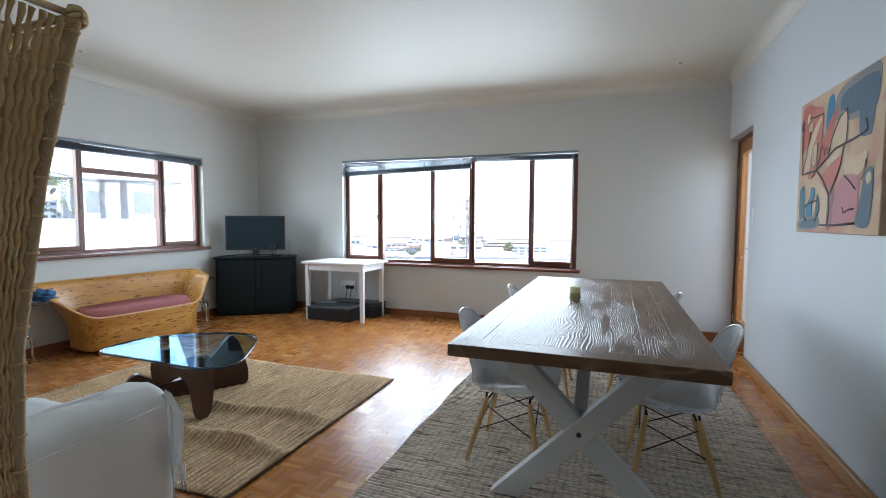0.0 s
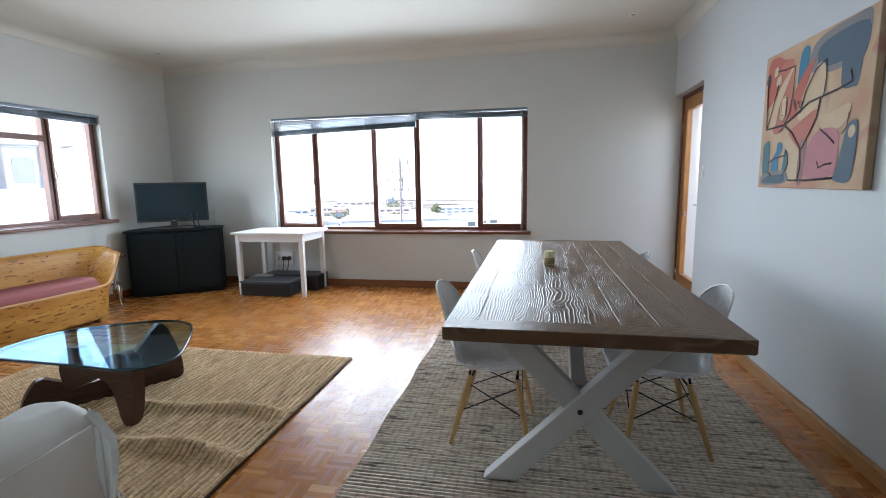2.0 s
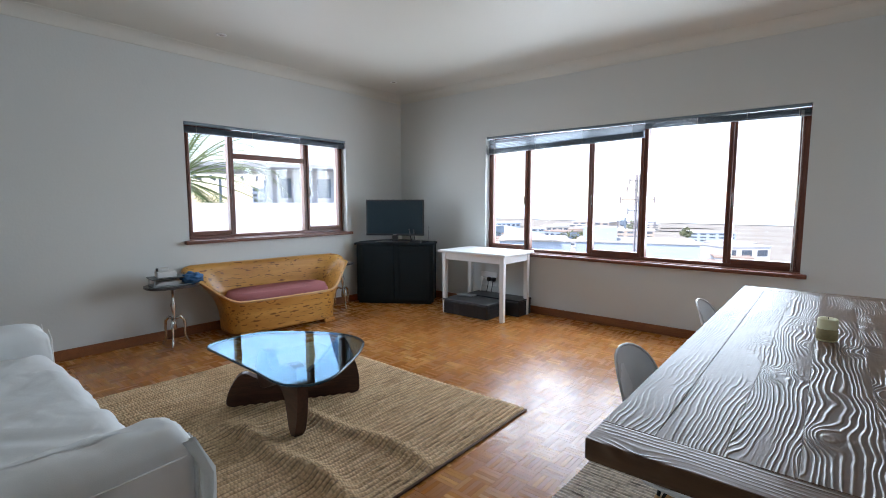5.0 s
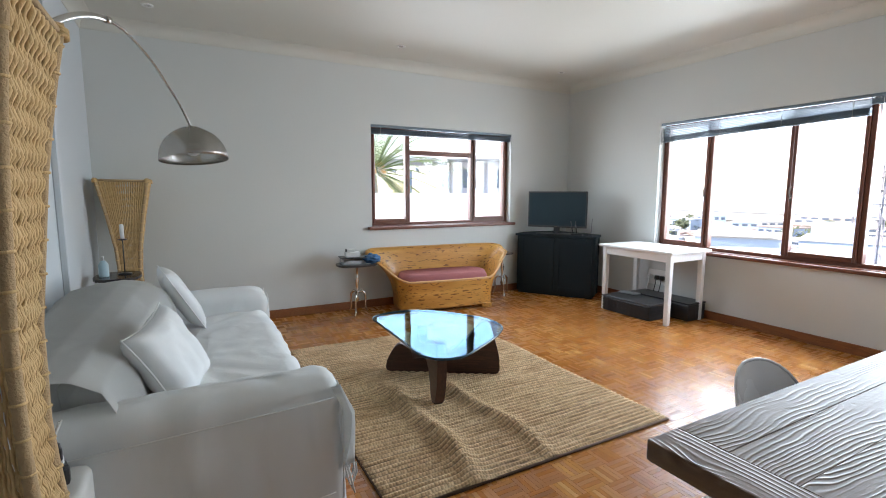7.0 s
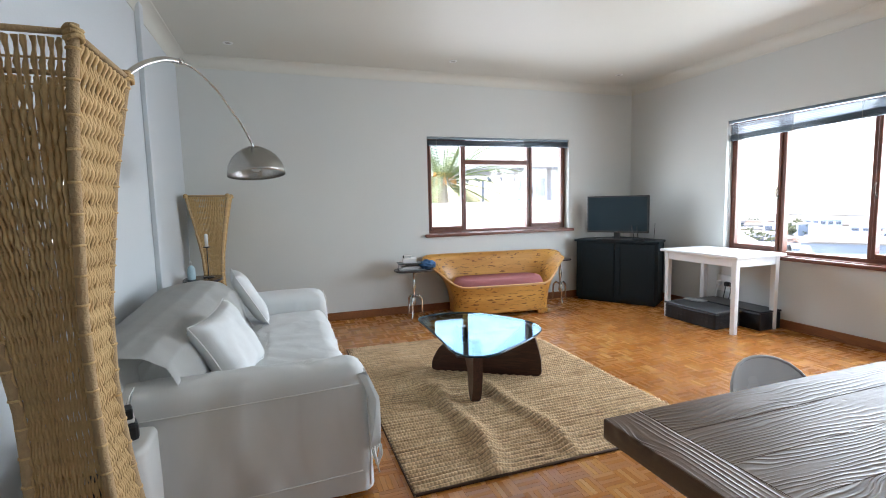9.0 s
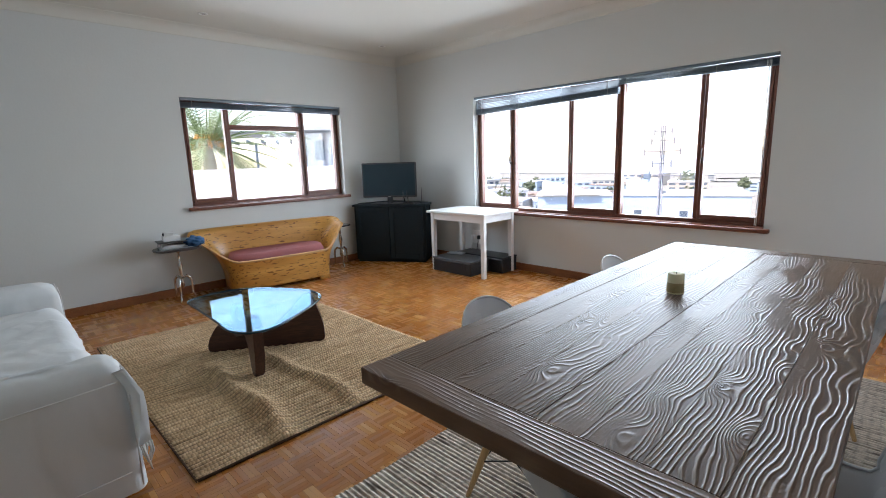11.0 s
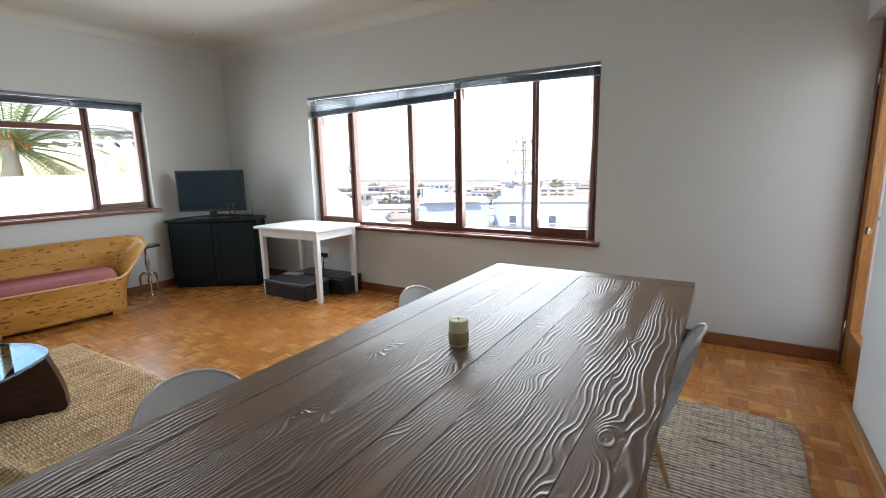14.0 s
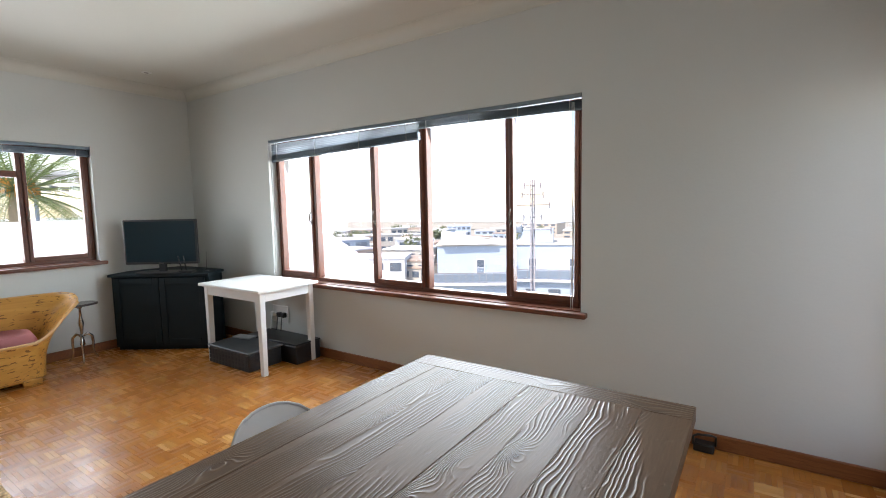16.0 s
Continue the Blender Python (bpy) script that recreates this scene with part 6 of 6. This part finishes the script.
def terrace_block(az, dist, w, top, wins, lower):
    """A pale blue flat-roofed block: tall narrow windows, a railed deck in front and a lower storey."""
    x, y = at_bearing(az, dist)
    ob = thing("building", pose(x, y, -16, 0, 0, az), "pale blue flat-roofed apartment block with a railed deck across the way", "building")
    h, deck = top + 16, 10.4
    part("wall", box(-w / 2, w / 2, 0, 7, 0, h, 0.02), M_BLUE, ob)
    part("parapet", box(-w / 2 - 0.12, w / 2 + 0.12, -0.12, 7.1, h + 0.002, h + 0.16, 0.02), M_PALEWALL, ob)
    part("lower_wall", box(-w / 2 - 0.3, w / 2 + 0.3, -2.6, -0.002, 0, deck - 0.25, 0.02), M_BLUE, ob)
    part("deck", box(-w / 2 - 0.4, w / 2 + 0.4, -3.0, -0.13, deck - 0.248, deck, 0.02), M_ROOFW, ob)
    for k in range(13):
        xx = -w / 2 - 0.3 + k * (w + 0.6) / 12
        part("baluster", box(xx - 0.03, xx + 0.03, -2.92, -2.86, deck, deck + 0.85), M_MAST, ob)
    part("rail", box(-w / 2 - 0.35, w / 2 + 0.35, -2.93, -2.85, deck + 0.851, deck + 0.93, 0.01), M_MAST, ob)
    part("rail_panel", box(-w / 2 - 0.3, w / 2 + 0.3, -2.90, -2.88, deck + 0.1, deck + 0.8), M_SLATE, ob)
    for cx in wins:
        win = part("window", box(cx - 0.42, cx + 0.42, -0.05, -0.002, h - 3.0, h - 1.25, 0.01), M_ROOFW, ob)
        part("pane", box(cx - 0.34, cx + 0.34, -0.08, -0.052, h - 2.05, h - 1.33), M_DARKGLASS, win)
        part("pane", box(cx - 0.34, cx + 0.34, -0.08, -0.052, h - 2.92, h - 2.15), M_SLATE, win)
    for cx, ww in lower:
        part("window", box(cx - ww / 2, cx + ww / 2, -2.66, -2.602, deck - 1.9, deck - 0.95, 0.01), M_DARKGLASS, ob)
    return ob


def town():
    rnd = random.Random(5)
    terrace_block(30.2, 45, 6.8, -2.5, (0.75,), ((-3.0, 0.7), (-1.6, 0.6), (0.2, 1.2), (1.9, 1.0)))
    terrace_block(18.6, 47, 11.0, -2.65, (0.3, -3.6), ((-3.6, 0.9), (-1.4, 1.1), (1.2, 1.1), (3.6, 0.9)))
    x, y = at_bearing(30.9, 46.5)
    bm = bmesh.new()
    bm_prism(bm, [(-2.4, 0), (2.9, 0), (-2.4, 1.25)], -2, 2)
    pent = thing("rooftop_shed", Matrix.Translation((x, y, -2.33)) @ Matrix.Rotation(radians(31), 4, "Z") @ Matrix.Rotation(radians(90), 4, "X"), "wedge-shaped rooftop plant room", "building")
    part("shell", bm, M_ROOFW, pent)
    x, y = at_bearing(22.4, 49.5)
    shed = thing("rooftop_shed", pose(x, y, -2.48, 0, 0, 20), "small flat rooftop plant room", "building")
    part("shell", box(-1.6, 1.6, -1.5, 1.5, 0, 1.3, 0.02), M_BLUE, shed)
    # the mast
    x, y = at_bearing(22.5, 12.5)
    mast = thing("mast", pose(x, y, -15.7, 0, 0, 22), "slim lattice aerial mast with short cross arms", "mast")
    for sx, sy in ((-0.055, -0.05), (0.055, -0.05), (0, 0.06)):
        part("post", tube([(sx, sy, -0.3), (sx * 0.8, sy * 0.8, 17.7)], 0.017, 6), M_MAST, mast)
    for k in range(44):
        z = 9 + k * 0.195
        s = 1 if k % 2 else -1
        part("lattice_bar", tube([(-0.05 * s, -0.05, z), (0.05 * s, -0.05, z + 0.19)], 0.008, 5), M_MAST, mast)
    for z, w in ((17.05, 0.42), (17.55, 0.20), (17.32, 0.26), (16.42, 0.46), (16.75, 0.22)):
        arm = part("cross_arm", tube([(-w, -0.07, z), (w, -0.07, z)], 0.013, 6), M_MAST, mast)
        for k in range(3 if w > 0.3 else 2):
            xx = -w + 2 * w * k / (2 if w > 0.3 else 1)
            part("aerial", box(xx - 0.018, xx + 0.018, -0.12, -0.085, z - 0.10, z + 0.07, 0.006), M_MAST, arm)
    part("relay_box", box(-0.42, -0.24, -0.2, -0.1, 16.34, 16.50, 0.03), M_SLATE, mast)
    part("relay_box", box(-0.30, -0.26, -0.22, -0.09, 16.28, 16.56, 0.01), M_SLATE, mast)
    part("lightning_rod", tube([(0, 0, 17.7), (0, 0, 18.25)], 0.007, 5), M_MAST, mast)
    # houses and blocks between the near roofs and the skyline
    walls = (M_CITYWALL, M_PALEWALL, M_ROOFW, M_ROOFW, M_BLUE, M_PALEWALL)
    for k in range(120):
        az = 24 + 36 * ((k * 0.618) % 1.0) if k % 3 else 8 + 52 * ((k * 0.381) % 1.0)
        el = -3.4 - 6.4 * rnd.random() ** 1.6
        base_dist = 17.3 / math.tan(radians(-el + 0.9))
        dist = min(330.0, base_dist)
        h = rnd.uniform(4.0, 7.5)
        w = rnd.uniform(7, 13)
        x, y = at_bearing(az, dist)
        building(x, y, w, w * 0.8, -16 + h, az + rnd.uniform(-40, 40), 2, rnd.choice((3, 4)), rnd.choice(walls), "pale low town house with small windows", roof=rnd.choice((M_ROOFW, M_TILE, M_PALEWALL)))
    for k in range(30):
        az = 9 + 50 * (k + rnd.random()) / 30
        dist = rnd.uniform(210, 360)
        x, y = at_bearing(az, dist)
        el = rnd.uniform(-3.4, -2.2)
        w = rnd.uniform(11, 22)
        z1 = 1.3 + dist * math.tan(radians(el))
        building(x, y, w, w * 0.7, z1, az + rnd.uniform(-25, 25), max(3, int((z1 + 16) / 3.0)), rnd.choice((4, 5)), rnd.choice((M_CITYWALL, M_PALEWALL, M_BLUE)), "distant pale city block with rows of windows")
    for az, el, w, d, m in ((53.5, -3.6, 9, 120, M_SLATE), (46.2, -3.7, 13, 125, M_SLATE), (49.5, -4.6, 8, 110, M_ROOFW), (37.5, -3.9, 10, 130, M_ROOFW), (40.5, -3.3, 7, 150, M_PALEWALL), (43.5, -3.3, 7, 160, M_CITYWALL)):
        x, y = at_bearing(az, d)
        z1 = 1.3 + d * math.tan(radians(el))
        building(x, y, w, w * 0.7, z1, az + 8, 3, 3, m, "mid-height office block among the houses")
    for k in range(10):
        az = 60 + 30 * (k + rnd.random()) / 10
        dist = rnd.uniform(150, 300)
        x, y = at_bearing(az, dist)
        w = dist * 0.06
        building(x, y, w, w, 1.3 + dist * math.tan(radians(rnd.uniform(-4, -2.4))), az, 6, 4, rnd.choice((M_CITYWALL, M_PALEWALL)), "distant pale city block with rows of windows")
    # tower blocks in the side window
    for az, el, w in ((61.5, 1.6, 4.2), (59.8, 0.6, 3.6)):
        x, y = at_bearing(az, 130)
        building(x, y, w, w, 1.3 + 130 * math.tan(radians(el)), az, 16, 3, M_BLUE, "slim blue-grey tower block with balconies")


def leaf_clump(name, x, y, z, r, n, mat, label, rnd, leaf=0.22):
    ob = thing(name, pose(x, y, z), label, "tree")
    part("trunk", tube([(0, 0, -4), (0.1, 0, -1), (0, 0.1, 0.3)], [0.25, 0.2, 0.1], 8), M_TRUNK, ob)
    bm = bmesh.new()
    for _ in range(n):
        d = Vector((rnd.gauss(0, 1), rnd.gauss(0, 1), rnd.gauss(0, 0.8))).normalized() * r * rnd.uniform(0.5, 1.0)
        q = Vector((rnd.gauss(0, 1), rnd.gauss(0, 1), rnd.gauss(0, 1))).normalized()
        a = q.orthogonal().normalized() * leaf * rnd.uniform(0.6, 1.3)
        b = q.cross(a)
        vs = [bm.verts.new(d + a), bm.verts.new(d + b * 0.6), bm.verts.new(d - a), bm.verts.new(d - b * 0.6)]
        bm.faces.new(vs)
    tagged(part("crown", bm, mat, ob), kind="stuff")


def palm(x, y, z, size):
    ob = thing("palm_tree", pose(x, y, z), "large date palm with arching fronds and orange fruit stalks", "tree")
    part("trunk", tube([(0, 0, -9), (0.1, 0, -4), (0, 0, -0.4), (0, 0, 0.2)], [0.34, 0.30, 0.20, 0.10], 14), M_TRUNK, ob)
    rnd = random.Random(3)
    for k in range(80):
        az = rnd.uniform(0, 2 * math.pi)
        up = rnd.uniform(-0.55, 1.35)
        c, s = math.cos(az), math.sin(az)
        pts = []
        L = size * rnd.uniform(0.85, 1.1)
        for i in range(13):
            t = i / 12
            ang = up - 1.25 * t * t
            if i == 0:
                p = Vector((0.12 * c, 0.12 * s, 0.1))
            else:
                p = pts[-1] + Vector((c * math.cos(ang), s * math.cos(ang), math.sin(ang))) * L / 12
            pts.append(p)
        bm = bmesh.new()
        bm_tube(bm, [tuple(p) for p in pts], [0.022 * (1 - t / 14) for t in range(13)], 5)
        for i in range(1, 12):
            for h in (0.0, 0.33, 0.66):
                p = pts[i].lerp(pts[i + 1], h) if i < 12 else pts[i]
                ahead = (pts[min(i + 1, 12)] - pts[i]).normalized()
                side = ahead.cross(Vector((0, 0, 1))).normalized()
                ll = 0.42 * math.sin(math.pi * min(0.95, (i + h) / 12.5 + 0.1)) + 0.08
                for q in (-1, 1):
                    tip = p + side * q * ll * 0.8 + ahead * ll * 0.55 + Vector((0, 0, -0.10 * ll + rnd.uniform(-0.04, 0.04)))
                    wv = ahead * 0.018
                    bm.faces.new([bm.verts.new(p - wv), bm.verts.new(p + wv), bm.verts.new(tip)])
        part("frond", bm, M_PALM, ob, "long feathery green frond")
    for k in range(9):
        az = 2 * math.pi * k / 9
        c, s = math.cos(az), math.sin(az)
        bm = bmesh.new()
        for j in range(14):
            q = rnd.uniform(-0.3, 0.3)
            bm_tube(bm, [(0.15 * c, 0.15 * s, 0.2), (0.32 * math.cos(az + q), 0.32 * math.sin(az + q), 0.28 + rnd.uniform(-0.1, 0.2)), (0.50 * math.cos(az + q), 0.50 * math.sin(az + q), 0.05 + rnd.uniform(-0.15, 0.15))], 0.012, 4)
        part("fruit_stalk", bm, M_ORANGE, ob, "orange fruit stalk")


town()
px, py = at_bearing(75.0, 17.0)
palm(px, py, 1.9, 4.0)
# the white-roofed house next door, with its pergola
hx, hy = at_bearing(74.0, 10.5)
house = thing("neighbour_house", pose(hx, hy, -6.1, 0, 0, 74), "white-roofed low house beside the palm", "house")
part("wall", box(-7, 4.5, -3, 4, 0, 6.1, 0.03), M_PALEWALL, house)
bm = bmesh.new()
bm_prism(bm, [(-3.6, 6.15), (4.4, 6.15), (0.4, 7.35)], -7.4, 5.0)
part("roof", bm, M_ROOFW, house, place=Matrix(((0, 0, 1, 0), (1, 0, 0, 0), (0, 1, 0, 0), (0, 0, 0, 1))))
part("gutter", box(-7.4, 5.0, -3.75, -3.6, 6.05, 6.2, 0.02), M_MAST, house)
qx, qy = at_bearing(66.5, 26)
upper = thing("pergola_house", pose(qx, qy, -6, 0, 0, 62), "pale flat-roofed house with a rooftop pergola", "house")
part("wall", box(-3, 5, -2, 4, 0, 7.0, 0.03), M_PALEWALL, upper)
part("roof", box(-3.4, 5.4, -2.4, 4.2, 8.9, 9.1, 0.02), M_ROOFW, upper)
part("upper_wall", box(1.2, 5, -0.5, 4, 7.0, 8.9, 0.02), M_ROOFW, upper)
part("window", box(3.7, 4.4, -0.54, -0.49, 7.5, 8.5, 0.01), M_SLATE, upper)
part("window", box(1.9, 2.4, -0.54, -0.49, 7.5, 8.5, 0.01), M_SLATE, upper)
for k in range(7):
    part("pergola_beam", box(-3.2 + k * 0.65, -3.1 + k * 0.65, -2.4, 0.5, 8.35, 8.5, 0.01), M_SLATE, upper)
for xx in (-3.1, -0.9, 1.0):
    part("pergola_post", box(xx, xx + 0.12, -2.2, -2.08, 7.0, 8.35, 0.01), M_SLATE, upper)
rnd = random.Random(9)
for k in range(46):
    az = rnd.uniform(36, 60) if k % 4 else rnd.uniform(12, 40)
    d = rnd.uniform(115, 250)
    x, y = at_bearing(az, d)
    leaf_clump("tree", x, y, -16 + rnd.uniform(3.4, 6.5), rnd.uniform(2.2, 4.2), 260, M_LEAF, "leafy green town tree with uneven crown", rnd, 0.55)
# terrace outside the glazed door
bm = box(XE + THICK, XE + 2.6, 3.4, 7.2, -0.3, -0.03)
structure("terrace", bm, plain("terrace tiles", (0.42, 0.38, 0.33), 0.8), "small sunlit terrace outside the glazed door", "terrace")
bm = box(XE + 2.5, XE + 2.6, 3.4, 7.2, -0.03, 1.0, 0.01)
structure("terrace_parapet", bm, M_WHITE, "white parapet wall of the terrace", "wall")
bm = box(XE + THICK + 0.002, XE + 2.5, 5.95, 6.05, -0.03, 2.6, 0.01)
structure("terrace_wall", bm, M_WALL, "white painted side wall of the terrace", "wall")


parquet()
